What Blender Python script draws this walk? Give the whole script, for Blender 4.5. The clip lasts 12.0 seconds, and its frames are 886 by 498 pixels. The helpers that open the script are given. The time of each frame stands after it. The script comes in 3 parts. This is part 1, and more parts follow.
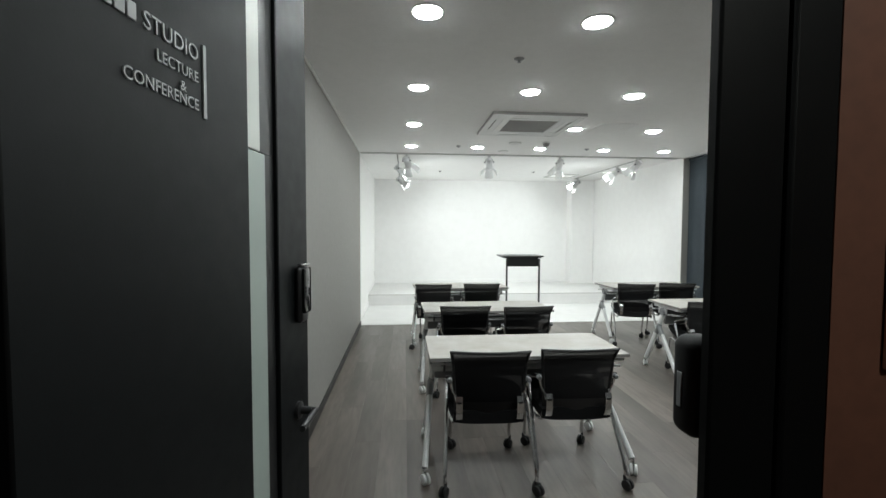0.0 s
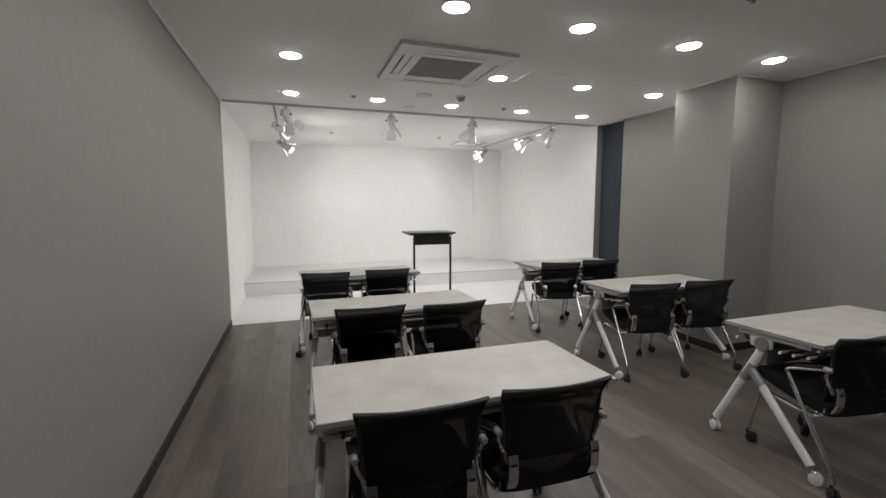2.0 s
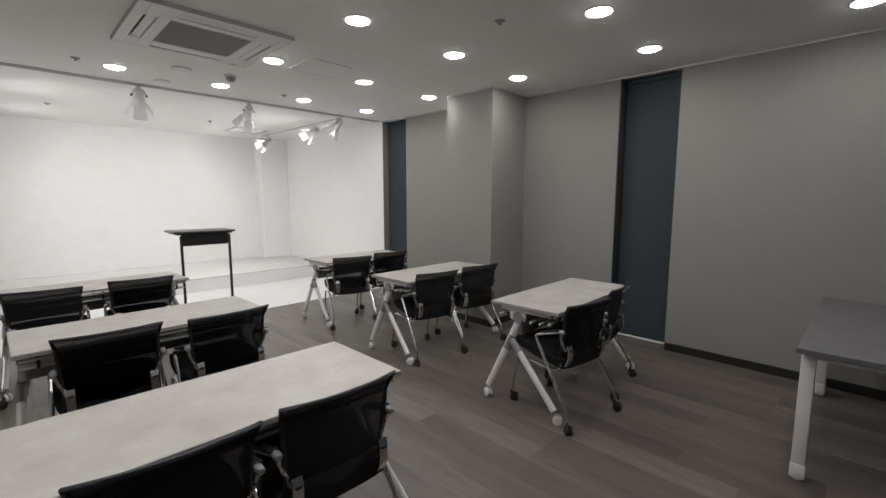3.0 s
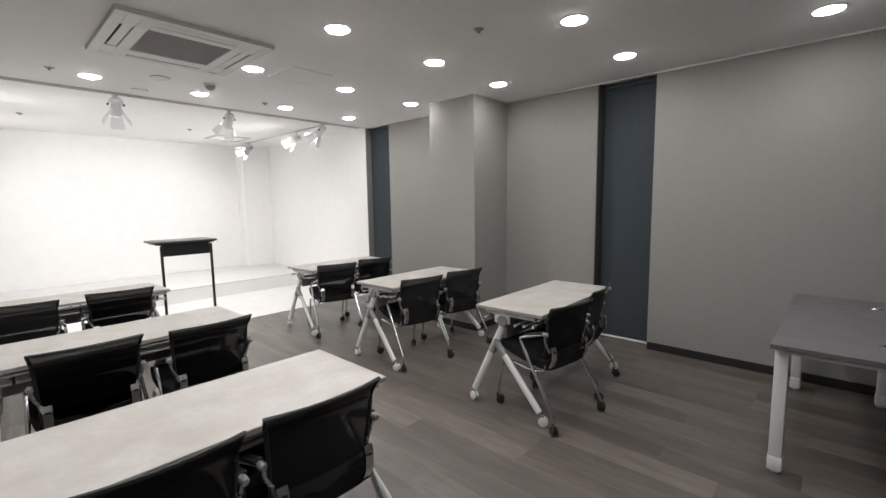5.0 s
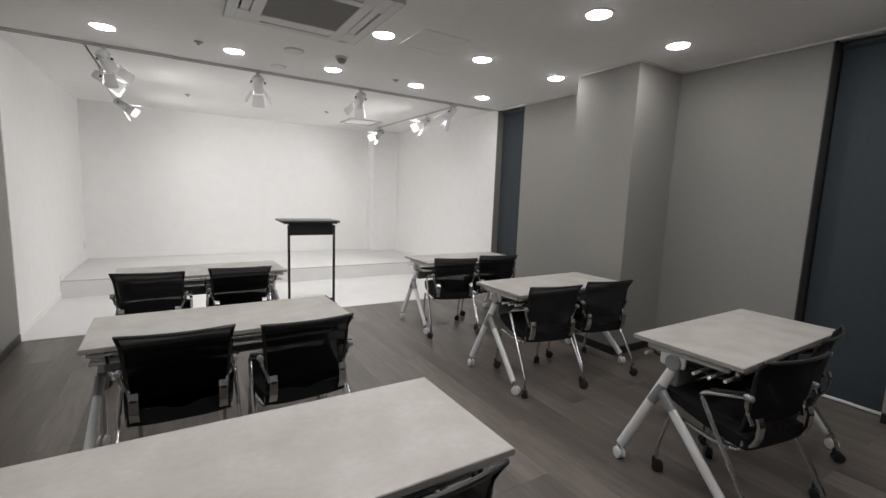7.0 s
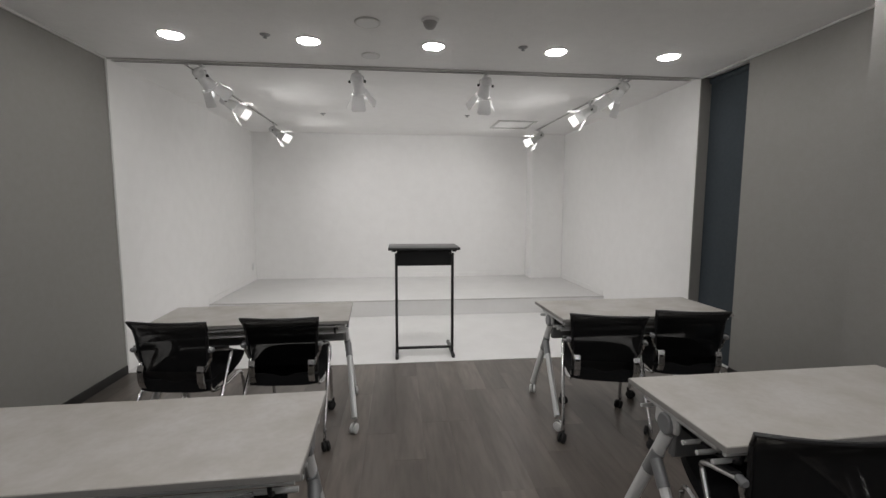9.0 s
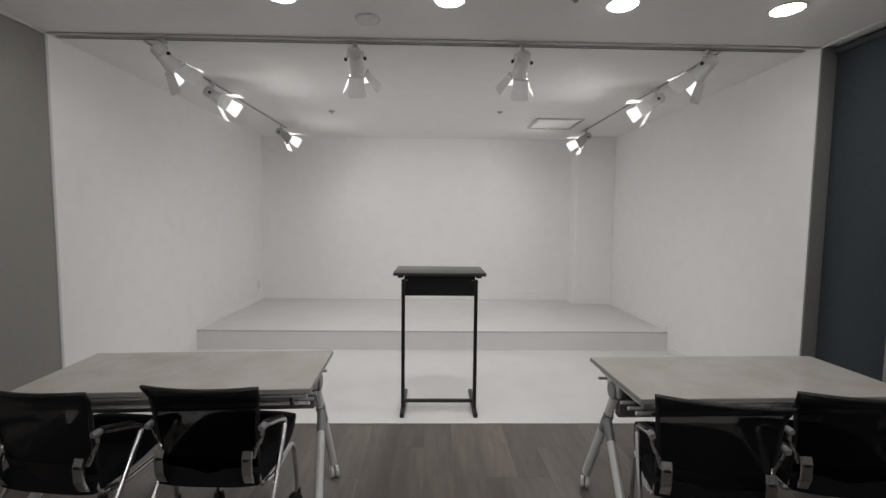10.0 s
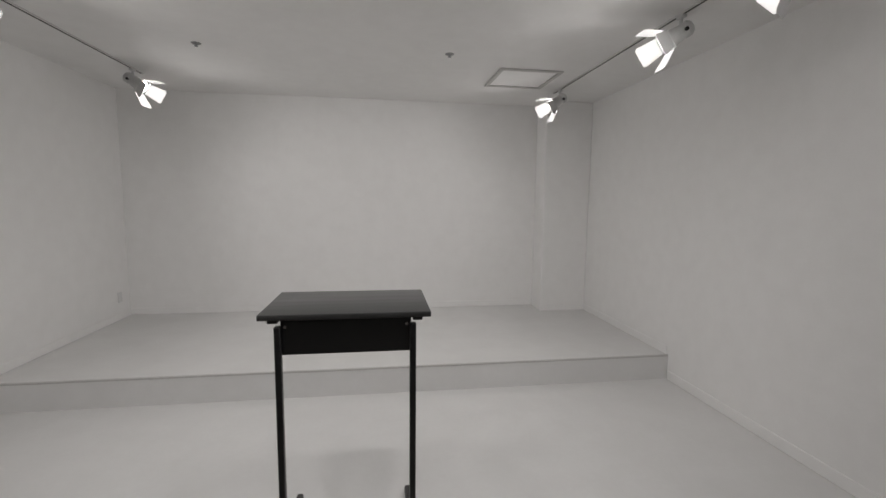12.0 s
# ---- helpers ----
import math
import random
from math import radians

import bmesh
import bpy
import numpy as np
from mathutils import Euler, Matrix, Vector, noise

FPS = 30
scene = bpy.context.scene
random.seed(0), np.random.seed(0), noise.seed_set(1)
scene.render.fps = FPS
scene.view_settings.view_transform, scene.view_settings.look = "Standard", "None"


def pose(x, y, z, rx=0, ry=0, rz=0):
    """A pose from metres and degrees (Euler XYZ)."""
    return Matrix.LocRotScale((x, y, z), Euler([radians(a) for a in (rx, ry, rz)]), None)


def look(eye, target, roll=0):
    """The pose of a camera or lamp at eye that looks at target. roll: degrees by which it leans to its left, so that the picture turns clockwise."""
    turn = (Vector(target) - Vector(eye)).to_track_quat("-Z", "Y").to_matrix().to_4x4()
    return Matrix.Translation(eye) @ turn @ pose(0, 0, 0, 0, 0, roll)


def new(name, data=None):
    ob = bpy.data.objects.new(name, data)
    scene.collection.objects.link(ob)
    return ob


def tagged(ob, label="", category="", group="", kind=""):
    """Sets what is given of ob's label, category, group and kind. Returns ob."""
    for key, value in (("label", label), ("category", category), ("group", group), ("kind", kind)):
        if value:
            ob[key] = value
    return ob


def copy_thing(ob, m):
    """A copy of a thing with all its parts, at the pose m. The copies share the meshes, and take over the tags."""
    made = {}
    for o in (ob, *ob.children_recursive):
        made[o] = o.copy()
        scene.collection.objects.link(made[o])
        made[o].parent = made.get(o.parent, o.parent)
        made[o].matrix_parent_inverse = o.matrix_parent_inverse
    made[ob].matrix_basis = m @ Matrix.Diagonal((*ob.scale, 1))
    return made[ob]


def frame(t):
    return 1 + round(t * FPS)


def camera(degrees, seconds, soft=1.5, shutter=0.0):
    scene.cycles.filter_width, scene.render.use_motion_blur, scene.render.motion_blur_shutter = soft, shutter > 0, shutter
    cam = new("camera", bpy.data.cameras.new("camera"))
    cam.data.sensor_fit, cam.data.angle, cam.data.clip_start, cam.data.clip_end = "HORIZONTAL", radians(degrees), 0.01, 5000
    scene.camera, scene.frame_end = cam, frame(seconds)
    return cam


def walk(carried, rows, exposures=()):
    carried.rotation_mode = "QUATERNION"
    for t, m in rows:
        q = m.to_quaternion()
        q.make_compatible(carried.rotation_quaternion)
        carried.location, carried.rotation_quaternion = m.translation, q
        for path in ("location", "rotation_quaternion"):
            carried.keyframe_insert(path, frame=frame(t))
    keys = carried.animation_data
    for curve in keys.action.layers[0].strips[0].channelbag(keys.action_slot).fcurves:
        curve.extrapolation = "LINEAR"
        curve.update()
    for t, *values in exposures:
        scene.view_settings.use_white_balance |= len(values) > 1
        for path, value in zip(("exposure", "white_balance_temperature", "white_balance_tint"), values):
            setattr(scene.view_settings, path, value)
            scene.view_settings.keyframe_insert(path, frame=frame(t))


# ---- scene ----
cam = camera(91.6, 12.0)
PATH = [
    (0, (0.157, -0.024, 1.477), (0.334, 1.966, 1.386), 0.2),
    (0.2, (0.135, 0.107, 1.475), (0.431, 2.082, 1.374), 0.2),
    (0.4, (0.099, 0.243, 1.465), (0.502, 2.198, 1.334), 0.0),
    (0.5, (0.09, 0.3, 1.473), (0.535, 2.245, 1.34), -0.3),
    (0.6, (0.091, 0.344, 1.473), (0.566, 2.282, 1.335), 0.3),
    (0.9, (0.089, 0.486, 1.46), (0.554, 2.424, 1.3), 0.5),
    (1, (0.099, 0.537, 1.456), (0.563, 2.477, 1.299), 0.6),
    (1.2, (0.11, 0.666, 1.452), (0.534, 2.615, 1.3), 0.1),
    (1.5, (0.166, 0.876, 1.456), (0.632, 2.813, 1.279), 0.7),
    (2, (0.26, 1.021, 1.456), (0.9, 2.904, 1.247), -0.0),
    (2.5, (0.324, 1.069, 1.459), (1.355, 2.766, 1.225), -0.3),
    (3, (0.375, 1.065, 1.468), (1.788, 2.46, 1.228), 0.1),
    (4.8, (0.389, 1.025, 1.465), (1.932, 2.279, 1.246), -0.8),
    (5, (0.371, 1.039, 1.474), (1.831, 2.389, 1.256), -0.8),
    (5.5, (0.311, 1.073, 1.467), (1.543, 2.634, 1.249), 0.1),
    (6, (0.348, 1.106, 1.458), (1.406, 2.784, 1.206), 0.7),
    (6.5, (0.486, 1.255, 1.433), (1.565, 2.924, 1.209), 1.3),
    (7, (0.722, 1.583, 1.437), (1.759, 3.274, 1.182), 2.2),
    (7.2, (0.81, 1.661, 1.444), (1.787, 3.388, 1.196), 1.4),
    (8.8, (1.734, 2.559, 1.464), (2.017, 4.527, 1.246), -0.0),
    (9, (1.817, 2.734, 1.453), (2.025, 4.713, 1.252), 0.1),
    (9.5, (1.995, 3.194, 1.466), (2.074, 5.182, 1.257), 0.5),
    (10, (2.018, 3.657, 1.453), (2.063, 5.651, 1.311), 0.6),
    (10.5, (2.044, 4.012, 1.476), (2.101, 6.006, 1.324), -0.4),
    (11, (2.119, 4.34, 1.508), (2.081, 6.336, 1.379), -0.5),
    (11.5, (2.165, 4.623, 1.486), (2.173, 6.613, 1.29), -0.7),
    (12, (2.208, 5.069, 1.505), (2.492, 7.036, 1.282), 0.6),
]
EXPOSURES = [(0.0, 0.76, 6150, 0), (0.5, 0.6, 6450, 5), (1.2, 0.33, 6500, 9), (2.0, 0.24, 6500, 10), (3.0, 0.34, 6500, 10), (4.8, 0.82, 6500, 10), (5.5, 0.6, 6500, 10), (7.2, 0.25, 6500, 10), (9.0, -0.2, 6520, 10), (10.0, -0.34, 6560, 11), (12.0, -0.64, 6580, 11)]
walk(cam, [(t, look(eye, target, roll)) for t, eye, target, roll in PATH], EXPOSURES)

# ---- light levels ----
DOWNLIGHT = 69.0
SPOT_WATTS = 36.5
world = bpy.data.worlds.new("world")
world.use_nodes = True
world.node_tree.nodes["Background"].inputs[0].default_value = (0.02, 0.02, 0.02, 1)
world.node_tree.nodes["Background"].inputs[1].default_value = 0.2
scene.world = world

# ---- main sizes ----
CEIL = 2.64
LEFT, RIGHT, RIGHT_FAR = -0.52, 4.765, 4.64
FRONT, EDGE = 0.70, 6.615
STEP_Y, STEP_Z, BACK = 8.32, 0.213, 10.19
ST_L, ST_R = -0.545, 4.637


# ---- materials ----
def material(name, colour, rough=0.5, metal=0.0, grain=0.0, scale=20.0, bump=0.0, stretch=(1, 1, 1), colour2=None, big=0.0, random_tint=0.0, spec=0.5):
    """A principled material with variation at two scales, a fine relief and a tint that differs from piece to piece."""
    m = bpy.data.materials.new(name)
    m.use_nodes = True
    nt = m.node_tree
    N, L = nt.nodes, nt.links
    p = N["Principled BSDF"]
    p.inputs["Base Color"].default_value = (*colour, 1)
    p.inputs["Roughness"].default_value = rough
    p.inputs["Metallic"].default_value = metal
    p.inputs["Specular IOR Level"].default_value = spec
    if grain or big or bump or random_tint:
        co = N.new("ShaderNodeTexCoord")
        mp = N.new("ShaderNodeMapping")
        mp.inputs["Scale"].default_value = stretch
        L.new(co.outputs["Object"], mp.inputs[0])
        vec = mp.outputs[0]
        if random_tint:
            info = N.new("ShaderNodeObjectInfo")
            mul = N.new("ShaderNodeMath")
            mul.operation = "MULTIPLY"
            mul.inputs[1].default_value = 37.0
            L.new(info.outputs["Random"], mul.inputs[0])
            add = N.new("ShaderNodeVectorMath")
            add.operation = "ADD"
            L.new(vec, add.inputs[0])
            L.new(mul.outputs[0], add.inputs[1])
            vec = add.outputs[0]
        fine = N.new("ShaderNodeTexNoise")
        fine.inputs["Scale"].default_value = scale
        fine.inputs["Detail"].default_value = 6
        L.new(vec, fine.inputs["Vector"])
        wide = N.new("ShaderNodeTexNoise")
        wide.inputs["Scale"].default_value = scale * 0.13
        wide.inputs["Detail"].default_value = 4
        L.new(vec, wide.inputs["Vector"])
        other = colour2 or tuple(c * 0.6 for c in colour)
        mix1 = N.new("ShaderNodeMix")
        mix1.data_type = "RGBA"
        mix1.inputs["A"].default_value = (*colour, 1)
        mix1.inputs["B"].default_value = (*other, 1)
        ramp = N.new("ShaderNodeMapRange")
        ramp.inputs["From Min"].default_value, ramp.inputs["From Max"].default_value = 0.35, 0.7
        ramp.inputs["To Max"].default_value = big
        L.new(wide.outputs["Fac"], ramp.inputs["Value"])
        L.new(ramp.outputs[0], mix1.inputs["Factor"])
        mix2 = N.new("ShaderNodeMix")
        mix2.data_type = "RGBA"
        L.new(mix1.outputs["Result"], mix2.inputs["A"])
        mix2.inputs["B"].default_value = (*other, 1)
        ramp2 = N.new("ShaderNodeMapRange")
        ramp2.inputs["From Min"].default_value, ramp2.inputs["From Max"].default_value = 0.4, 0.68
        ramp2.inputs["To Max"].default_value = grain
        L.new(fine.outputs["Fac"], ramp2.inputs["Value"])
        L.new(ramp2.outputs[0], mix2.inputs["Factor"])
        out = mix2.outputs["Result"]
        if random_tint:
            hsv = N.new("ShaderNodeHueSaturation")
            rng = N.new("ShaderNodeMapRange")
            rng.inputs["To Min"].default_value, rng.inputs["To Max"].default_value = 1 - random_tint, 1 + random_tint
            L.new(info.outputs["Random"], rng.inputs["Value"])
            L.new(rng.outputs[0], hsv.inputs["Value"])
            L.new(out, hsv.inputs["Color"])
            out = hsv.outputs[0]
        L.new(out, p.inputs["Base Color"])
        rr = N.new("ShaderNodeMapRange")
        rr.inputs["To Min"].default_value, rr.inputs["To Max"].default_value = max(rough - 0.08, 0), min(rough + 0.08, 1)
        L.new(wide.outputs["Fac"], rr.inputs["Value"])
        L.new(rr.outputs[0], p.inputs["Roughness"])
        if bump:
            b = N.new("ShaderNodeBump")
            b.inputs["Strength"].default_value = bump
            b.inputs["Distance"].default_value = 0.004
            L.new(fine.outputs["Fac"], b.inputs["Height"])
            L.new(b.outputs[0], p.inputs["Normal"])
    return m


def glowing(name, colour, strength):
    m = bpy.data.materials.new(name)
    m.use_nodes = True
    p = m.node_tree.nodes["Principled BSDF"]
    p.inputs["Base Color"].default_value = (0.8, 0.8, 0.8, 1)
    p.inputs["Emission Color"].default_value = (*colour, 1)
    p.inputs["Emission Strength"].default_value = strength
    return m


def glass(name, colour, rough):
    m = bpy.data.materials.new(name)
    m.use_nodes = True
    p = m.node_tree.nodes["Principled BSDF"]
    p.inputs["Base Color"].default_value = (*colour, 1)
    p.inputs["Roughness"].default_value = rough
    p.inputs["Transmission Weight"].default_value = 0.95
    return m


M_WALL = material("grey_wallpaper", (0.255, 0.246, 0.232), 0.72, grain=0.25, scale=160, bump=0.12, colour2=(0.2, 0.193, 0.181), big=0.15)
M_DARKWALL = material("charcoal_paint", (0.045, 0.046, 0.047), 0.6, grain=0.3, scale=120, bump=0.08, big=0.2)
M_CEIL = material("white_ceiling_paint", (0.88, 0.875, 0.865), 0.8, grain=0.08, scale=90, bump=0.05, big=0.06)
M_STAGE = material("white_matt_paint", (0.86, 0.853, 0.842), 0.62, grain=0.06, scale=60, bump=0.06, colour2=(0.74, 0.73, 0.715), big=0.2)
M_STAGEFLOOR = material("white_floor_paint", (0.68, 0.675, 0.665), 0.42, grain=0.1, scale=30, bump=0.05, colour2=(0.57, 0.562, 0.548), big=0.25)
M_STEPEDGE = material("grey_painted_edge", (0.5, 0.49, 0.475), 0.4, grain=0.2, scale=40)
M_PLANK = material("grey_oak_vinyl", (0.155, 0.134, 0.117), 0.36, grain=0.5, scale=10, bump=0.06, stretch=(3.4, 0.45, 1), colour2=(0.066, 0.056, 0.048), big=0.8, random_tint=0.17)
M_SUB = material("dark_joint", (0.1, 0.09, 0.08), 0.8, grain=0.2, scale=50)
M_BASE = material("dark_brown_skirting", (0.014, 0.013, 0.0125), 0.5, grain=0.2, scale=40, bump=0.03)
M_WHITE = material("white_plastic", (0.72, 0.72, 0.71), 0.4, grain=0.05, scale=60)
M_TRIM = material("white_trim", (0.62, 0.615, 0.6), 0.5, grain=0.08, scale=60)
M_GREYMETAL = material("grey_aluminium", (0.3, 0.3, 0.3), 0.4, metal=0.6, grain=0.1, scale=80)
M_TOP = material("pale_concrete_laminate", (0.455, 0.44, 0.418), 0.38, grain=0.3, scale=45, bump=0.03, colour2=(0.35, 0.325, 0.285), big=0.85, random_tint=0.04)
M_TOPEDGE = material("grey_edge_band", (0.3, 0.29, 0.275), 0.5, grain=0.1, scale=50)
M_LEG = material("silver_white_powder_coat", (0.72, 0.725, 0.72), 0.36, metal=0.05, grain=0.06, scale=80)
M_JOINT = material("grey_cast_joint", (0.27, 0.275, 0.28), 0.45, metal=0.3, grain=0.15, scale=70)
M_CHROME = material("satin_chrome", (0.62, 0.62, 0.62), 0.22, metal=1.0, grain=0.05, scale=60)
M_BLACK = material("black_plastic", (0.012, 0.012, 0.013), 0.42, grain=0.2, scale=90, bump=0.05)
M_RUBBER = material("black_rubber", (0.01, 0.01, 0.01), 0.7, grain=0.2, scale=90)
M_FABRIC = material("black_fabric", (0.01, 0.01, 0.011), 0.92, grain=0.4, scale=400, bump=0.25, spec=0.2)
M_BLIND = material("slate_blue_blind", (0.031, 0.042, 0.051), 0.8, grain=0.2, scale=250, bump=0.1, big=0.15)
M_DESK = material("dark_grey_laminate", (0.12, 0.115, 0.12), 0.4, grain=0.2, scale=60, bump=0.03, big=0.1)
M_LECTERN = material("black_lacquer", (0.012, 0.012, 0.012), 0.38, grain=0.2, scale=70)
M_LECTOP = material("black_wood_grain", (0.05, 0.05, 0.05), 0.33, grain=0.45, scale=14, stretch=(0.6, 9, 1), bump=0.05, colour2=(0.025, 0.025, 0.025), big=0.2)
M_DOOR = material("black_powder_coat", (0.0032, 0.0041, 0.0046), 0.5, grain=0.15, scale=150, bump=0.04, big=0.15, spec=0.18)
M_BROWN = material("rust_brown_panel", (0.16, 0.07, 0.045), 0.6, grain=0.4, scale=40, bump=0.08, colour2=(0.1, 0.045, 0.03), big=0.5)
M_PINK = material("pale_copper_plate", (0.6, 0.34, 0.27), 0.4, grain=0.1, scale=50)
M_LETTER = material("silver_lettering", (0.36, 0.37, 0.375), 0.45, grain=0.05, scale=60)
M_SPOT = material("light_grey_enamel", (0.58, 0.58, 0.575), 0.4, grain=0.08, scale=60)
M_SLOTGLASS = material("pale_frosted_glass", (0.56, 0.58, 0.54), 0.35, grain=0.06, scale=30)
M_GRILLE = material("grey_grille", (0.33, 0.32, 0.31), 0.55, grain=0.1, scale=60)
M_DARK = material("dark_slot", (0.02, 0.02, 0.02), 0.8, grain=0.1, scale=60)
M_GLOSS = material("gloss_black", (0.008, 0.008, 0.009), 0.12, grain=0.02, scale=30)
M_LAMP = glowing("downlight_diffuser", (1.0, 0.98, 0.975), DOWNLIGHT)
M_SPOTLENS = glowing("spot_lens", (1.0, 0.98, 0.95), 30.0)
# glow of the added corridor lamp, strong enough to lift the brown wall
M_CORRFILL = glowing("corridor_fill_diffuser", (1.0, 0.95, 0.88), 70.0)
M_CLEAR = glass("clear_glass", (0.95, 0.97, 0.96), 0.02)
M_FROST = material("frosted_green_glass", (0.34, 0.39, 0.36), 0.35, grain=0.05, scale=30)


def mesh_weave():
    """The open black weave of the chair backs: fine holes let a little light through."""
    m = bpy.data.materials.new("black_mesh_weave")
    m.use_nodes = True
    nt = m.node_tree
    p = nt.nodes["Principled BSDF"]
    p.inputs["Base Color"].default_value = (0.011, 0.011, 0.012, 1)
    p.inputs["Roughness"].default_value = 0.7
    p.inputs["Specular IOR Level"].default_value = 0.3
    p.inputs["Alpha"].default_value = 0.93
    return m


M_MESH = mesh_weave()


# ---- mesh helpers ----
def finish(name, bm, mat, smooth=False):
    bmesh.ops.recalc_face_normals(bm, faces=bm.faces)
    me = bpy.data.meshes.new(name)
    bm.to_mesh(me)
    bm.free()
    me.materials.append(mat)
    if smooth:
        me.polygons.foreach_set("use_smooth", [True] * len(me.polygons))
        me.set_sharp_from_angle(angle=radians(40))
    return me


def part(name, bm, mat, parent=None, label="", smooth=True, at=None):
    ob = new(name, finish(name, bm, mat, smooth))
    if parent:
        ob.parent = parent
    if at is not None:
        ob.matrix_basis = at
    return tagged(ob, label)


def thing(name, at, label, category, group="", kind=""):
    ob = new(name)
    ob.empty_display_size = 0.1
    ob.matrix_basis = at
    return tagged(ob, label, category, group, kind)


def box(bm, x0, x1, y0, y1, z0, z1, bevel=0.0, seg=1, m=None):
    r = bmesh.ops.create_cube(bm, size=1.0)
    vs = r["verts"]
    for v in vs:
        v.co = Vector((x0 + (v.co.x + 0.5) * (x1 - x0), y0 + (v.co.y + 0.5) * (y1 - y0), z0 + (v.co.z + 0.5) * (z1 - z0)))
    if bevel:
        es = list({e for v in vs for e in v.link_edges})
        out = bmesh.ops.bevel(bm, geom=es, offset=bevel, segments=seg, affect="EDGES", profile=0.5)
        vs = list({v for f in out["faces"] for v in f.verts} | {v for v in vs if v.is_valid})
    if m:
        bmesh.ops.transform(bm, matrix=m, verts=vs)
    return bm


def bx(*a, bevel=0.0, seg=1, m=None):
    return box(bmesh.new(), *a, bevel=bevel, seg=seg, m=m)


def rounded(points, radius, seg=4):
    """A polyline with its inner corners rounded off."""
    pts = [Vector(p) for p in points]
    out = [pts[0]]
    for a, b, c in zip(pts, pts[1:], pts[2:]):
        r = min(radius, (a - b).length * 0.45, (c - b).length * 0.45)
        s, e = b + (a - b).normalized() * r, b + (c - b).normalized() * r
        for k in range(seg + 1):
            u = k / seg
            out.append(s * (1 - u) ** 2 + b * 2 * u * (1 - u) + e * u ** 2)
    return out + [pts[-1]]


def tube(bm, points, r, sides=8, flat=1.0, up=(0, 0, 1)):
    """A tube along a polyline; flat squeezes its section across."""
    pts = [Vector(p) for p in points]
    rings = []
    for i, p in enumerate(pts):
        d = (pts[min(i + 1, len(pts) - 1)] - pts[max(i - 1, 0)]).normalized()
        u = Vector(up)
        if abs(d.dot(u)) > 0.95:
            u = Vector((1, 0, 0))
        a = d.cross(u).normalized()
        b = a.cross(d).normalized()
        rings.append([bm.verts.new(p + a * math.cos(2 * math.pi * k / sides) * r * flat + b * math.sin(2 * math.pi * k / sides) * r) for k in range(sides)])
    for q, w in zip(rings, rings[1:]):
        for k in range(sides):
            bm.faces.new((q[k], q[(k + 1) % sides], w[(k + 1) % sides], w[k]))
    bm.faces.new(rings[0])
    bm.faces.new(rings[-1][::-1])
    return bm


def lathe(bm, profile, m=None, sides=20):
    """A body of revolution about z from (radius, height) pairs, closed at both ends."""
    rings = [[bm.verts.new((r * math.cos(2 * math.pi * k / sides), r * math.sin(2 * math.pi * k / sides), z)) for k in range(sides)] for r, z in profile]
    for q, w in zip(rings, rings[1:]):
        for k in range(sides):
            bm.faces.new((q[k], q[(k + 1) % sides], w[(k + 1) % sides], w[k]))
    bm.faces.new(rings[0])
    bm.faces.new(rings[-1][::-1])
    if m:
        bmesh.ops.transform(bm, matrix=m, verts=[v for ring in rings for v in ring])
    return bm


def structure(name, bm, mat, label="", category="wall"):
    return tagged(part(name, bm, mat, None, "", smooth=False), label, category, kind="structure")


# ---- the shell of the room ----
structure("wall_left", bx(LEFT - 0.15, LEFT, FRONT - 0.17, EDGE, 0, CEIL), M_WALL, "plain grey wallpapered wall along the lecture room")
structure("wall_right", bx(RIGHT, RIGHT + 0.25, FRONT - 0.17, 2.375, 0, CEIL), M_WALL, "grey wallpapered wall beside the tall blind")
structure("wall_right_middle", bx(RIGHT, RIGHT + 0.25, 2.93, 4.4, 0, CEIL), M_WALL, "grey wallpapered wall between blind and pillar")
structure("wall_right_far", bx(RIGHT_FAR, RIGHT + 0.25, 4.4, 6.05, 0, CEIL), M_WALL, "grey wallpapered wall beyond the pillar")
structure("pillar", bx(4.14, RIGHT_FAR + 0.4, 4.038, 4.712, 0, CEIL, bevel=0.0015), M_WALL, "grey wallpapered square pillar against the wall", "pillar")
structure("niche_back_1", bx(RIGHT + 0.17, RIGHT + 0.25, 2.375, 2.93, 0, CEIL), M_DARKWALL, "dark back of the window niche", "wall")
structure("niche_back_2", bx(RIGHT_FAR + 0.18, RIGHT + 0.25, 6.05, EDGE, 0, CEIL), M_DARKWALL, "dark back of the far window niche", "wall")
structure("wall_front", bx(0.90, RIGHT + 0.25, 0.563, FRONT, 0, CEIL), M_DARKWALL, "charcoal wall at the entrance end of the room")
structure("wall_front_inner", bx(0.654, RIGHT + 0.25, 0.5225, 0.562, 0, CEIL), M_DARKWALL, "charcoal wall beside the doorway")
structure("wall_front_left", bx(LEFT - 0.15, -0.372, 0.5, FRONT, 0, CEIL), M_DARKWALL, "charcoal wall beside the door hinge")
structure("wall_over_door", bx(-0.372, 0.899, 0.565, FRONT, 2.43, CEIL), M_DARKWALL, "charcoal wall over the doorway")
structure("ceiling", bx(LEFT - 0.15, RIGHT + 0.25, FRONT - 0.17, EDGE + 0.02, CEIL, CEIL + 0.12), M_CEIL, "flat white painted ceiling with downlights", "ceiling")
structure("stage_ceiling", bx(ST_L - 0.2, RIGHT + 0.25, EDGE + 0.02, BACK + 0.2, CEIL + 0.003, CEIL + 0.12), M_STAGE, "white ceiling over the stage recess", "ceiling")
structure("stage_wall_left", bx(ST_L - 0.2, ST_L, EDGE, BACK + 0.2, 0, CEIL + 0.003), M_STAGE, "white painted side wall of the stage")
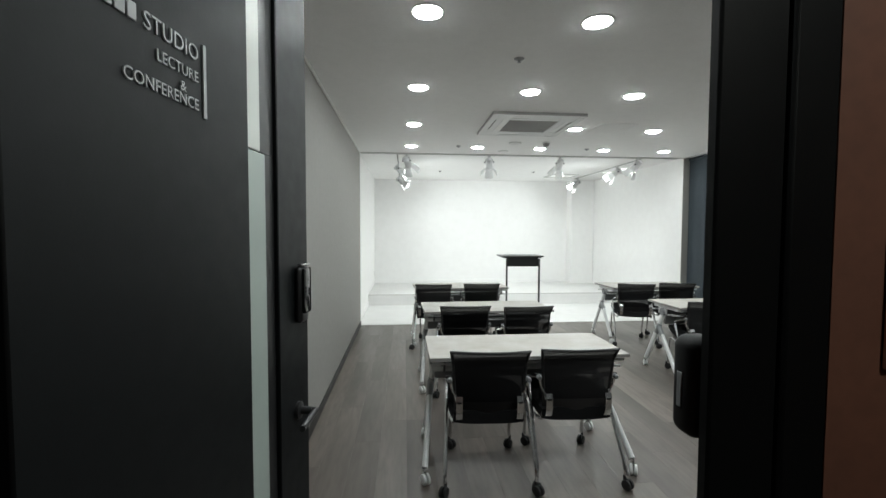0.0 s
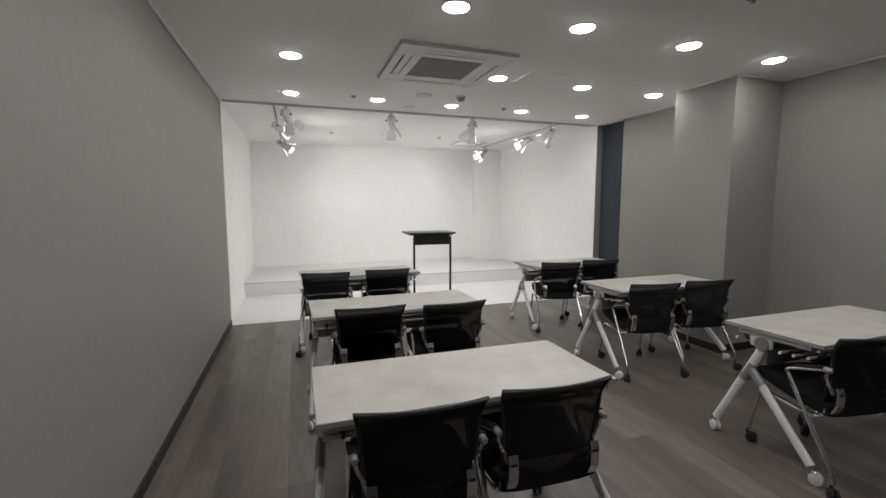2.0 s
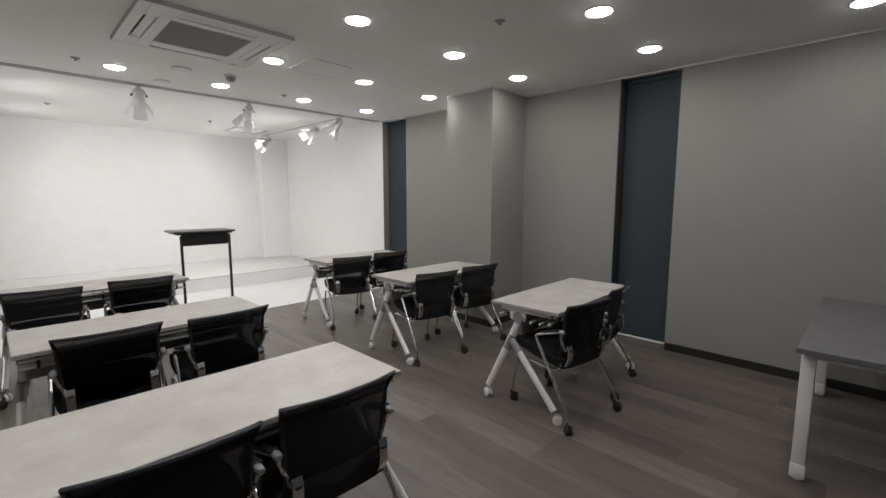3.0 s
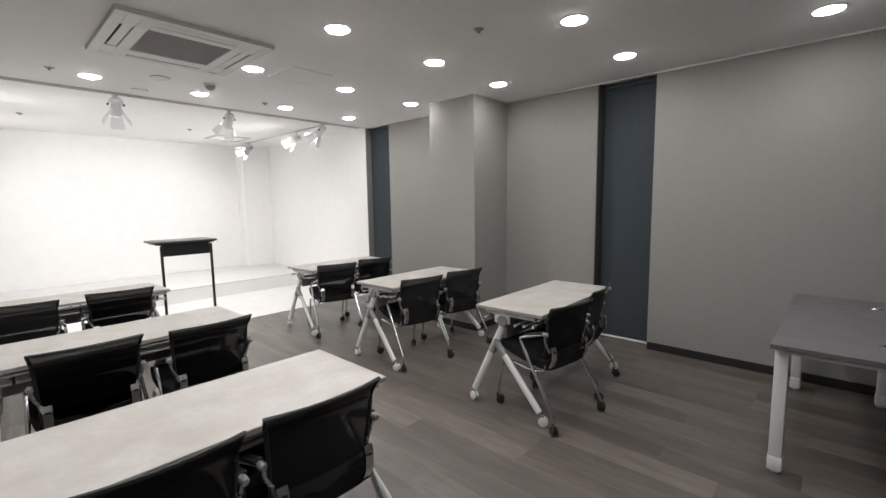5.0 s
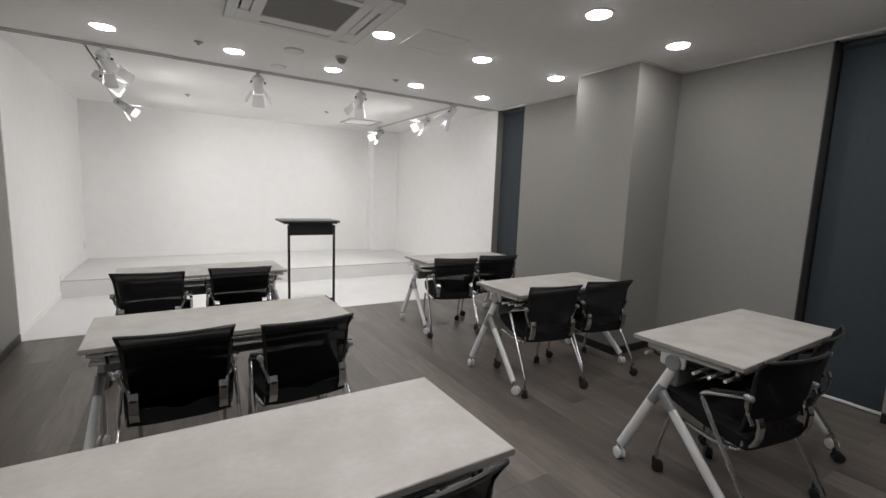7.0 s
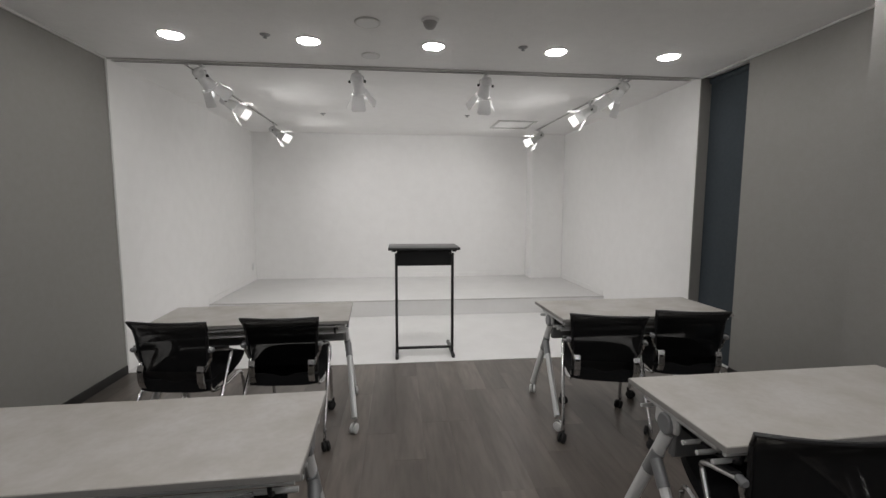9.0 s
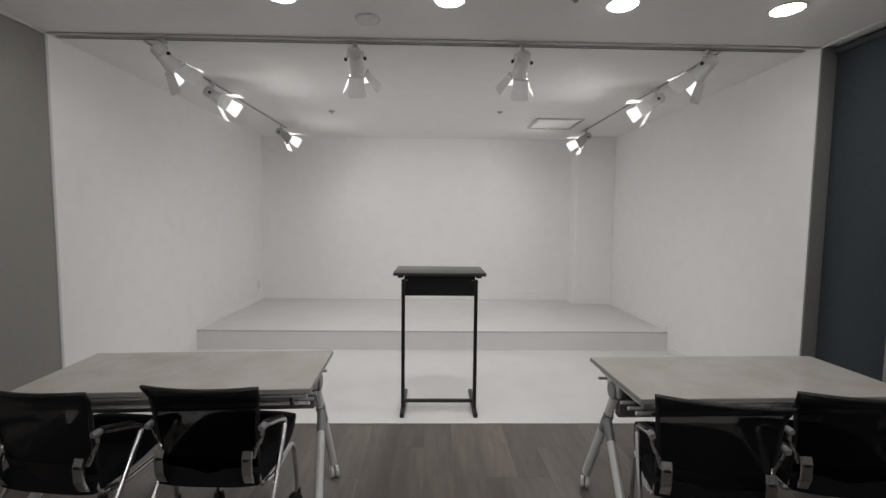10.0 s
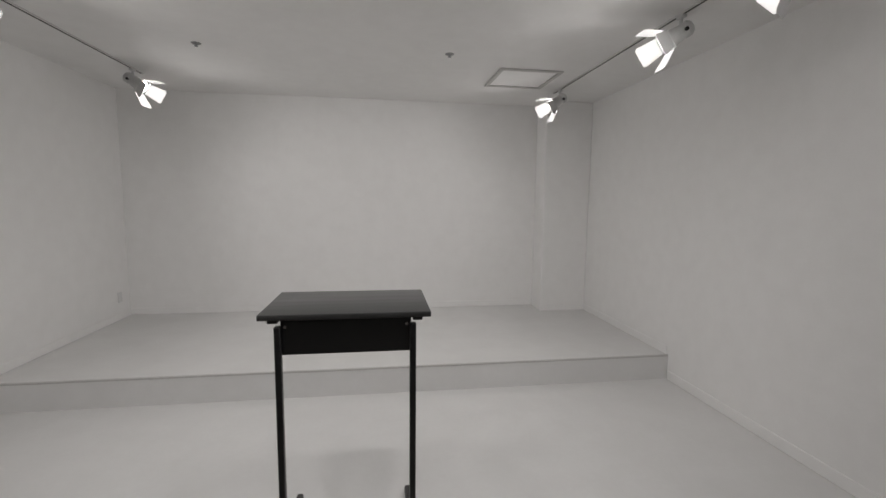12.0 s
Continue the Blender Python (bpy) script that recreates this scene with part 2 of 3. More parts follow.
structure("stage_wall_right", bx(ST_R, RIGHT + 0.25, EDGE, BACK + 0.2, 0, CEIL + 0.003), M_STAGE, "white painted side wall of the stage")
structure("stage_wall_back", bx(ST_L, ST_R, BACK, BACK + 0.2, 0, CEIL + 0.003), M_STAGE, "white painted back wall of the stage")
structure("stage_pillar", bx(4.08, ST_R, 9.89, BACK, 0, CEIL + 0.003, bevel=0.008), M_STAGE, "white boxed pillar in the stage corner", "pillar")
structure("stage_floor", bx(ST_L, ST_R, EDGE, STEP_Y, -0.1, 0.004), M_STAGEFLOOR, "white painted floor before the stage step", "floor")
structure("stage_platform", bx(ST_L, ST_R, STEP_Y, BACK, 0, STEP_Z, bevel=0.004), M_STAGEFLOOR, "low white painted stage platform", "stage")
structure("stage_edge_strip", bx(ST_L + 0.004, ST_R - 0.004, STEP_Y - 0.004, STEP_Y + 0.014, STEP_Z - 0.012, STEP_Z + 0.003, bevel=0.002), M_STEPEDGE, "grey worn edge strip along the stage step", "trim")
structure("stage_jamb_left", bx(LEFT - 0.02, LEFT + 0.006, EDGE - 0.014, EDGE + 0.004, 0.0, CEIL), M_TRIM, "thin white edge trim at the stage opening", "trim")
structure("stage_jamb_right", bx(4.640, ST_R + 0.168, EDGE - 0.012, EDGE - 0.001, 0.0, CEIL), M_WALL, "narrow grey return beside the stage opening", "wall")

# skirting
SK = 0.075
structure("baseboard", bx(LEFT, LEFT + 0.012, 1.0, EDGE - 0.016, 0, SK, bevel=0.003), M_BASE, "dark brown skirting board", "skirting")
structure("baseboard_right", bx(RIGHT - 0.012, RIGHT, FRONT, 2.372, 0, SK, bevel=0.003), M_BASE, "dark brown skirting board", "skirting")
structure("baseboard_middle", bx(RIGHT - 0.012, RIGHT, 2.933, 4.036, 0, SK, bevel=0.003), M_BASE, "dark brown skirting board", "skirting")
structure("baseboard_pillar_front", bx(4.128, RIGHT - 0.013, 4.026, 4.038, 0, SK, bevel=0.003), M_BASE, "dark brown skirting round the pillar", "skirting")
structure("baseboard_pillar", bx(4.128, 4.14, 4.039, 4.712, 0, SK, bevel=0.003), M_BASE, "dark brown skirting round the pillar", "skirting")
structure("baseboard_far", bx(RIGHT_FAR - 0.012, RIGHT_FAR, 4.713, 6.047, 0, SK, bevel=0.003), M_BASE, "dark brown skirting board", "skirting")
structure("baseboard_front", bx(0.92, RIGHT - 0.013, FRONT, FRONT + 0.012, 0, SK, bevel=0.003), M_BASE, "dark skirting under the charcoal wall", "skirting")
structure("baseboard_stage_left", bx(ST_L, ST_L + 0.01, EDGE + 0.01, STEP_Y - 0.01, 0.004, 0.08, bevel=0.003), M_STAGE, "white painted skirting board", "skirting")
structure("baseboard_stage_right", bx(ST_R - 0.01, ST_R, EDGE + 0.01, STEP_Y - 0.01, 0.004, 0.08, bevel=0.003), M_STAGE, "white painted skirting board", "skirting")
structure("baseboard_platform_left", bx(ST_L, ST_L + 0.01, STEP_Y + 0.02, BACK - 0.012, STEP_Z, STEP_Z + 0.07, bevel=0.003), M_STAGE, "white painted skirting on the stage", "skirting")
structure("baseboard_platform_right", bx(ST_R - 0.01, ST_R, STEP_Y + 0.02, 9.878, STEP_Z, STEP_Z + 0.07, bevel=0.003), M_STAGE, "white painted skirting on the stage", "skirting")
structure("baseboard_platform_back", bx(ST_L, 4.068, BACK - 0.01, BACK, STEP_Z, STEP_Z + 0.07, bevel=0.003), M_STAGE, "white painted skirting on the stage", "skirting")
structure("baseboard_platform_pillar", bx(4.07, ST_R, 9.88, 9.89, STEP_Z, STEP_Z + 0.07, bevel=0.003), M_STAGE, "white painted skirting on the stage", "skirting")

# thin white moulding between walls and ceiling
structure("trim_left", bx(LEFT, LEFT + 0.014, FRONT, EDGE - 0.02, CEIL - 0.022, CEIL, bevel=0.003), M_TRIM, "thin white ceiling moulding", "moulding")
structure("trim_right", bx(RIGHT - 0.014, RIGHT, FRONT, 4.036, CEIL - 0.016, CEIL, bevel=0.003), M_TRIM, "thin white ceiling moulding", "moulding")
structure("trim_pillar_front", bx(4.126, RIGHT - 0.016, 4.026, 4.038, CEIL - 0.014, CEIL, bevel=0.003), M_TRIM, "thin white ceiling moulding", "moulding")
structure("trim_pillar", bx(4.126, 4.14, 4.039, 4.712, CEIL - 0.014, CEIL, bevel=0.003), M_TRIM, "thin white ceiling moulding", "moulding")
structure("trim_far", bx(RIGHT_FAR - 0.014, RIGHT_FAR, 4.713, EDGE - 0.02, CEIL - 0.016, CEIL, bevel=0.003), M_TRIM, "thin white ceiling moulding", "moulding")
structure("trim_front", bx(0.92, RIGHT - 0.016, FRONT, FRONT + 0.014, CEIL - 0.016, CEIL, bevel=0.003), M_TRIM, "thin white ceiling moulding", "moulding")

# ---- corridor outside the door ----
structure("corridor_wall_right", bx(0.722, 1.9, 0.497, 0.522, 0, 2.5), M_BROWN, "rust-brown panelled corridor wall beside the doorway")
structure("corridor_wall_left", bx(-1.6, -0.372, 0.42, 0.499, 0, 2.5), M_BROWN, "rust-brown panelled corridor wall beside the doorway")
structure("corridor_wall_over", bx(-0.372, 0.722, 0.497, 0.56, 2.462, 2.62), M_BROWN, "rust-brown corridor wall over the doorway")
structure("corridor_end_right", bx(1.9, 2.0, -1.6, 0.5, 0, 2.5), M_BROWN, "rust-brown corridor wall")
structure("corridor_end_left", bx(-1.7, -1.6, -1.6, 0.5, 0, 2.5), M_BROWN, "rust-brown corridor wall")
structure("corridor_wall_back", bx(-1.7, 2.0, -1.7, -1.6, 0, 2.5), M_BROWN, "rust-brown corridor wall")
structure("corridor_ceiling", bx(-1.7, 2.0, -1.7, 0.498, 2.5, 2.6), M_CEIL, "white corridor ceiling", "ceiling")
structure("corridor_floor", bx(-1.7, 2.0, -1.7, 0.5, -0.1, 0.0), M_SUB, "dark corridor floor", "floor")

# ---- door frame and open leaf ----
frame_ob = tagged(new("door_frame_1"), "black powder-coated steel frame of the doorway", "door frame", kind="structure")
part("jamb", bx(0.556, 0.652, 0.50, 0.522, 0, 2.42, bevel=0.004), M_DOOR, frame_ob)
part("stop", bx(0.60, 0.652, 0.5225, 0.56, 0, 2.42, bevel=0.004), M_DOOR, frame_ob)
part("casing", bx(0.654, 0.721, 0.494, 0.522, 0, 2.46, bevel=0.005), M_DOOR, frame_ob)
part("jamb", bx(-0.37, -0.287, 0.40, 0.522, 0, 2.42, bevel=0.004), M_DOOR, frame_ob)
part("lintel", bx(-0.37, 0.652, 0.46, 0.522, 2.42, 2.46, bevel=0.004), M_DOOR, frame_ob)

DOOR = pose(-0.27, 0.475, 0, 0, 0, 82.7)
door = tagged(new("door_1"), "open black steel door leaf with glass slot and lettering", "door", kind="structure")
door.matrix_basis = DOOR
part("panel", bx(0.0, 0.543, 0.0, 0.045, 0.012, 2.40, bevel=0.003), M_DOOR, door)
part("stile", bx(0.700, 0.915, 0.0, 0.045, 0.012, 2.40, bevel=0.003), M_DOOR, door)
part("slot_edge", bx(0.6205, 0.6995, 0.012, 0.04, 1.668, 2.40), M_BLACK, door)
part("rail", bx(0.5435, 0.6995, 0.004, 0.041, 0.012, 0.14), M_DOOR, door)
pane = part("pane", bx(0.545, 0.698, 0.024, 0.030, 0.14, 2.40), M_CLEAR, door, "clear glass slot")
pane.visible_shadow = False
part("frosted_panel", bx(0.55, 0.645, 0.008, 0.016, 0.14, 1.665, bevel=0.003), M_FROST, door, "pale green frosted glass strip")
part("frosted_panel", bx(0.55, 0.62, 0.009, 0.017, 1.668, 2.40, bevel=0.002), M_SLOTGLASS, door, "paler frosted glass strip")
lock = part("lock", bx(0.805, 0.872, -0.022, 0.0, 1.195, 1.365, bevel=0.012, seg=3), M_BLACK, door, "black digital door lock")
part("slot_edge", bx(0.6465, 0.6995, 0.012, 0.04, 0.141, 1.667), M_BLACK, door)
part("lock_cover", bx(0.81, 0.867, -0.028, -0.0225, 1.225, 1.36, bevel=0.006, seg=2), M_GLOSS, lock, "glossy black keypad cover")
part("lock_cap", bx(0.814, 0.863, -0.026, -0.006, 1.3655, 1.373, bevel=0.003), M_CHROME, lock, "chrome top edge")
hb = bmesh.new()
lathe(hb, [(0.026, 0), (0.026, 0.01), (0.012, 0.014), (0.011, 0.045)], Matrix.Translation((0.82, 0, 0.93)) @ pose(0, 0, 0, 90, 0, 0))
tube(hb, rounded([(0.82, -0.04, 0.93), (0.825, -0.055, 0.93), (0.71, -0.055, 0.925)], 0.012), 0.0095)
part("lever_handle", hb, M_BLACK, door, "black lever handle")
for z in (0.25, 1.2, 2.15):
    part("hinge", lathe(bmesh.new(), [(0.008, -0.05), (0.008, 0.05)], Matrix.Translation((-0.002, 0.054, z)), 10), M_BLACK, door)


def lettering(text, size, s_right, z, thick=0.0012):
    """Raised letters on the leaf's outer face, set flush right."""
    cu = bpy.data.curves.new("lettering", "FONT")
    cu.body, cu.size, cu.extrude, cu.align_x, cu.resolution_u = text, size, thick, "RIGHT", 3
    tmp = new("tmp", cu)
    me = bpy.data.meshes.new_from_object(tmp.evaluated_get(bpy.context.evaluated_depsgraph_get()))
    bpy.data.objects.remove(tmp)
    me.materials.clear()
    me.materials.append(M_LETTER)
    ob = new("lettering", me)
    ob.parent = door
    ob.matrix_basis = pose(s_right, -0.0015, z, 90, 0, 0)
    return tagged(ob, "silver raised lettering")


lettering("STUDIO", 0.039, 0.354, 1.785)
lettering("LECTURE", 0.027, 0.352, 1.746)
lettering("&", 0.025, 0.315, 1.718)
lettering("CONFERENCE", 0.0285, 0.352, 1.695)
part("lettering_bar", bx(0.367, 0.376, -0.003, -0.0002, 1.685, 1.822), M_LETTER, door, "thin silver upright bar")
for a, b in ((0.182, 0.2), (0.158, 0.178), (0.134, 0.154)):
    part("logo_shape", bx(a, b, -0.003, -0.0002, 1.786, 1.812, bevel=0.001), M_LETTER, door)

# black rounded keeper on the jamb, room side
kb = bx(-0.052, 0.0, 0.0, 0.052, -0.072, 0.072, bevel=0.018, seg=4)
keeper = tagged(part("lock_keeper", kb, M_RUBBER, None, ""), "black rounded lock housing fixed beside the doorway", "lock", kind="")
keeper.matrix_basis = pose(0.5995, 0.523, 1.256)
part("keeper_label", bx(-0.0535, -0.0515, 0.021, 0.031, -0.03, 0.02, bevel=0.0006), M_LETTER, keeper, "small silver label strip")

sign = tagged(part("wall_sign", bx(0.0, 0.12, -0.008, 0.0, 0.0, 0.24, bevel=0.003), M_PINK, None), "pale copper sign plate on the brown corridor wall", "sign")
sign.matrix_basis = pose(0.798, 0.4965, 1.29)


# ---- window blinds in the niches ----
def blind(name, x, y0, y1, label):
    t = thing(name, pose(x, (y0 + y1) / 2, 0), label, "roller blind", "tall window blinds")
    h = (y1 - y0) / 2
    bm = bmesh.new()
    n = 14
    for i in range(n):
        a, b = -h + 2 * h * i / n, -h + 2 * h * (i + 1) / n
        wa, wb = 0.0015 * math.sin(i * 1.3), 0.0015 * math.sin((i + 1) * 1.3)
        vs = [bm.verts.new(c) for c in ((wa, a, 0.03), (wb, b, 0.03), (wb, b, CEIL - 0.06), (wa, a, CEIL - 0.06))]
        bm.faces.new(vs)
    bmesh.ops.remove_doubles(bm, verts=bm.verts, dist=1e-5)
    bmesh.ops.solidify(bm, geom=bm.faces[:], thickness=0.003)
    part("fabric", bm, M_BLIND, t)
    part("bottom_bar", bx(-0.008, 0.008, -h, h, 0.006, 0.03, bevel=0.004), M_WHITE, t, "white bottom bar")
    part("roller", tube(bmesh.new(), [(0.0, -h, CEIL - 0.035), (0.0, h, CEIL - 0.035)], 0.028, 12), M_BLIND, t)
    cord = tube(bmesh.new(), [(-0.03, -h + 0.012, CEIL - 0.04), (-0.03, -h + 0.014, 0.9)], 0.0022, 6)
    tube(cord, [(-0.024, -h + 0.02, CEIL - 0.04), (-0.03, -h + 0.014, 0.9)], 0.0022, 6)
    part("pull_cord", cord, M_WHITE, t, "white pull cord")
    return t


# dark board stands in for the shadow strip between wall and blind
structure("niche_side_shade", bx(RIGHT + 0.003, RIGHT + 0.169, 2.922, 2.9296, 0, CEIL - 0.002), M_DARKWALL, "thin dark board painting the shadowed side of the window niche")
blind("roller_blind", RIGHT + 0.12, 2.378, 2.905, "slate-blue floor-length roller blind with white bottom bar")
blind("roller_blind", RIGHT_FAR + 0.1, 6.053, 6.595, "slate-blue floor-length roller blind beside the stage")


# ---- ceiling fittings ----
def downlight(x, y):
    t = thing("downlight", pose(x, y, CEIL), "round white recessed LED downlight, lit", "downlight", "ceiling downlights")
    bm = bmesh.new()
    n = 28
    prof = [(0.078, -0.002), (0.082, -0.006), (0.093, -0.004), (0.095, 0.0)]
    rings = [[bm.verts.new((r * math.cos(2 * math.pi * k / n), r * math.sin(2 * math.pi * k / n), z)) for k in range(n)] for r, z in prof]
    for q, w in zip(rings, rings[1:]):
        for k in range(n):
            bm.faces.new((q[k], q[(k + 1) % n], w[(k + 1) % n], w[k]))
    part("trim_ring", bm, M_WHITE, t)
    part("diffuser", lathe(bmesh.new(), [(0.02, -0.015), (0.055, -0.0125), (0.077, -0.003)], None, 28), M_LAMP, t, "glowing white diffuser")
    return t


first_light = downlight(0.29, 1.09)
for row, y in enumerate((1.09, 2.335, 3.57, 4.815, 6.065)):
    for col, x in enumerate((0.25, 1.185, 2.095, 3.05, 3.985)):
        if (row, col) not in ((0, 0), (3, 1)):
            copy_thing(first_light, pose(x + (6.07 - y) * (0.008 + 0.005 * col), y + (0.022 if row < 4 else 0.012) * col, CEIL))


def air_conditioner():
    t = thing("air_conditioner", pose(1.506, 4.685, CEIL), "white four-way ceiling cassette air conditioner with grey grille", "air conditioner")
    R = 0.477
    bm = bmesh.new()
    # the panel as four bars round the intake, each with its outlet slot left open
    for k in range(4):
        m = pose(0, 0, 0, 0, 0, 90 * k)
        box(bm, -0.412, 0.412, 0.412, R, -0.03, 0, 0.003, 1, m)
        box(bm, 0.412, R, 0.412, R, -0.03, 0, 0.003, 1, m)
        box(bm, -0.262, 0.262, 0.262, 0.335, -0.03, 0, 0.003, 1, m)
        box(bm, 0.262, 0.335, 0.262, 0.335, -0.03, 0, 0.003, 1, m)
        box(bm, -0.335, -0.25, 0.335, 0.412, -0.029, 0, 0.001, 1, m)
        box(bm, 0.25, 0.335, 0.335, 0.412, -0.029, 0, 0.001, 1, m)
        box(bm, 0.335, 0.412, 0.335, 0.412, -0.029, 0, 0.001, 1, m)
    part("panel", bm, M_WHITE, t)
    for k in range(4):
        m = pose(0, 0, 0, 0, 0, 90 * k)
        part("slot", bx(-0.25, 0.25, 0.335, 0.412, -0.006, 0, m=m), M_DARK, t)
        part("louvre", bx(-0.248, 0.248, 0.343, 0.397, -0.027, -0.02, bevel=0.002, m=m), M_WHITE, t)
        # thin grey strips put the shade of the panel's sides into colour
        part("side_shade", bx(-R - 0.004, R, R, R + 0.004, -0.027, 0, m=m), M_GRILLE, t, "grey strip painting the shaded side of the panel")
    part("backing", bx(-0.262, 0.262, -0.262, 0.262, -0.004, 0), M_DARK, t)
    gr = bmesh.new()
    for k in range(44):
        x = -0.255 + 0.51 * k / 43
        box(gr, x - 0.003, x + 0.003, -0.26, 0.26, -0.026, -0.012)
    for k in range(5):
        y = -0.25 + 0.5 * k / 4
        box(gr, -0.26, 0.26, y - 0.004, y + 0.004, -0.022, -0.008)
    part("grille", gr, M_GRILLE, t, "grey slatted intake grille", smooth=False)
    part("badge", bx(0.34, 0.40, 0.43, 0.445, -0.0315, -0.0295), M_GREYMETAL, t)


air_conditioner()


def hatch(x0, x1, y0, y1, z, mat, label, w=0.012, proud=0.006, cover=None):
    t = thing("access_hatch", pose((x0 + x1) / 2, (y0 + y1) / 2, z), label, "access hatch")
    a, b = (x1 - x0) / 2, (y1 - y0) / 2
    fr = bmesh.new()
    for q in ((-a, a, b - w, b), (-a, a, -b, -b + w), (-a, -a + w, -b + w, b - w), (a - w, a, -b + w, b - w)):
        box(fr, *q, -proud, 0, 0.0015)
    part("frame", fr, mat, t)
    part("cover", bx(-a + w + 0.003, a - w - 0.003, -b + w + 0.003, b - w - 0.003, -0.004, 0), cover or mat, t)
    part("gap", bx(-a + w, a - w, -b + w, b - w, -0.0008, 0), M_GREYMETAL, t)


hatch(2.305, 2.72, 4.55, 4.98, CEIL, M_CEIL, "flush white square ceiling access hatch")
hatch(3.23, 3.80, 8.80, 9.38, CEIL + 0.003, M_STEPEDGE, "white ceiling hatch over the stage with grey frame", 0.035, 0.014, M_STAGE)


def sprinkler(x, y, z):
    t = thing("sprinkler", pose(x, y, z), "small dark metal ceiling sprinkler head", "sprinkler", "sprinklers")
    part("plate", lathe(bmesh.new(), [(0.012, -0.012), (0.022, -0.01), (0.034, -0.003), (0.036, 0)]), M_GREYMETAL, t)
    part("head", lathe(bmesh.new(), [(0.013, -0.024), (0.014, -0.021), (0.006, -0.019), (0.008, -0.011)], None, 12), M_JOINT, t)


for x, y in ((0.905, 5.995), (2.768, 6.035), (0.935, 2.91), (2.812, 2.938)):
    sprinkler(x, y, CEIL)
sprinkler(0.862, 8.628, CEIL + 0.003)
sprinkler(2.746, 8.54, CEIL + 0.003)

for x, y, r in ((1.632, 5.708, 0.085), (1.615, 6.335, 0.075)):
    t = thing("ceiling_speaker", pose(x, y, CEIL), "flat round white ceiling speaker cover", "speaker", "ceiling speakers")
    part("rim", lathe(bmesh.new(), [(r * 0.86, -0.008), (r * 0.95, -0.009), (r, -0.005), (r, 0)], None, 28), M_TRIM, t)
    part("cover", lathe(bmesh.new(), [(r * 0.3, -0.0115), (r * 0.84, -0.0095), (r * 0.85, -0.0082)], None, 28), M_WHITE, t)
t = thing("smoke_detector", pose(2.035, 5.63, CEIL), "grey-white domed smoke detector on the ceiling", "smoke detector")
part("base", lathe(bmesh.new(), [(0.05, -0.016), (0.056, -0.012), (0.058, 0)], None, 24), M_WHITE, t)
part("dome", lathe(bmesh.new(), [(0.012, -0.058), (0.028, -0.052), (0.04, -0.036), (0.046, -0.0165)], None, 24), M_GRILLE, t)


# ---- lighting tracks and spotlights over the stage ----
def track(x, y, length, turn, label):
    t = thing("lighting_track", pose(x, y, CEIL + 0.003, 0, 0, turn), label, "lighting track", "stage lighting tracks")
    bm = bmesh.new()
    box(bm, 0, length, -0.014, -0.0064, -0.012, 0, 0.001)
    box(bm, 0, length, 0.0064, 0.014, -0.012, 0, 0.001)
    part("rail", bm, M_TRIM, t)
    part("groove", bx(0.002, length - 0.002, -0.0062, 0.0062, -0.0115, 0), M_DARK, t, "dark groove")
    part("end_cap", bx(-0.012, 0.0, -0.015, 0.015, -0.013, 0, bevel=0.002), M_TRIM, t)
    part("end_cap", bx(length, length + 0.012, -0.015, 0.015, -0.013, 0, bevel=0.002), M_TRIM, t)


structure("stage_header", bx(ST_L + 0.002, ST_R + 0.16, EDGE - 0.004, EDGE + 0.019, CEIL - 0.01, CEIL - 0.0005, bevel=0.002), M_STEPEDGE, "grey metal edge strip along the stage ceiling", "trim")
track(-0.5, 6.69, 5.07, 0, "white lighting track along the stage front")
track(0.045, 6.74, 2.78, 90, "white side lighting track over the stage")
track(4.01, 6.74, 2.78, 90, "white side lighting track over the stage")


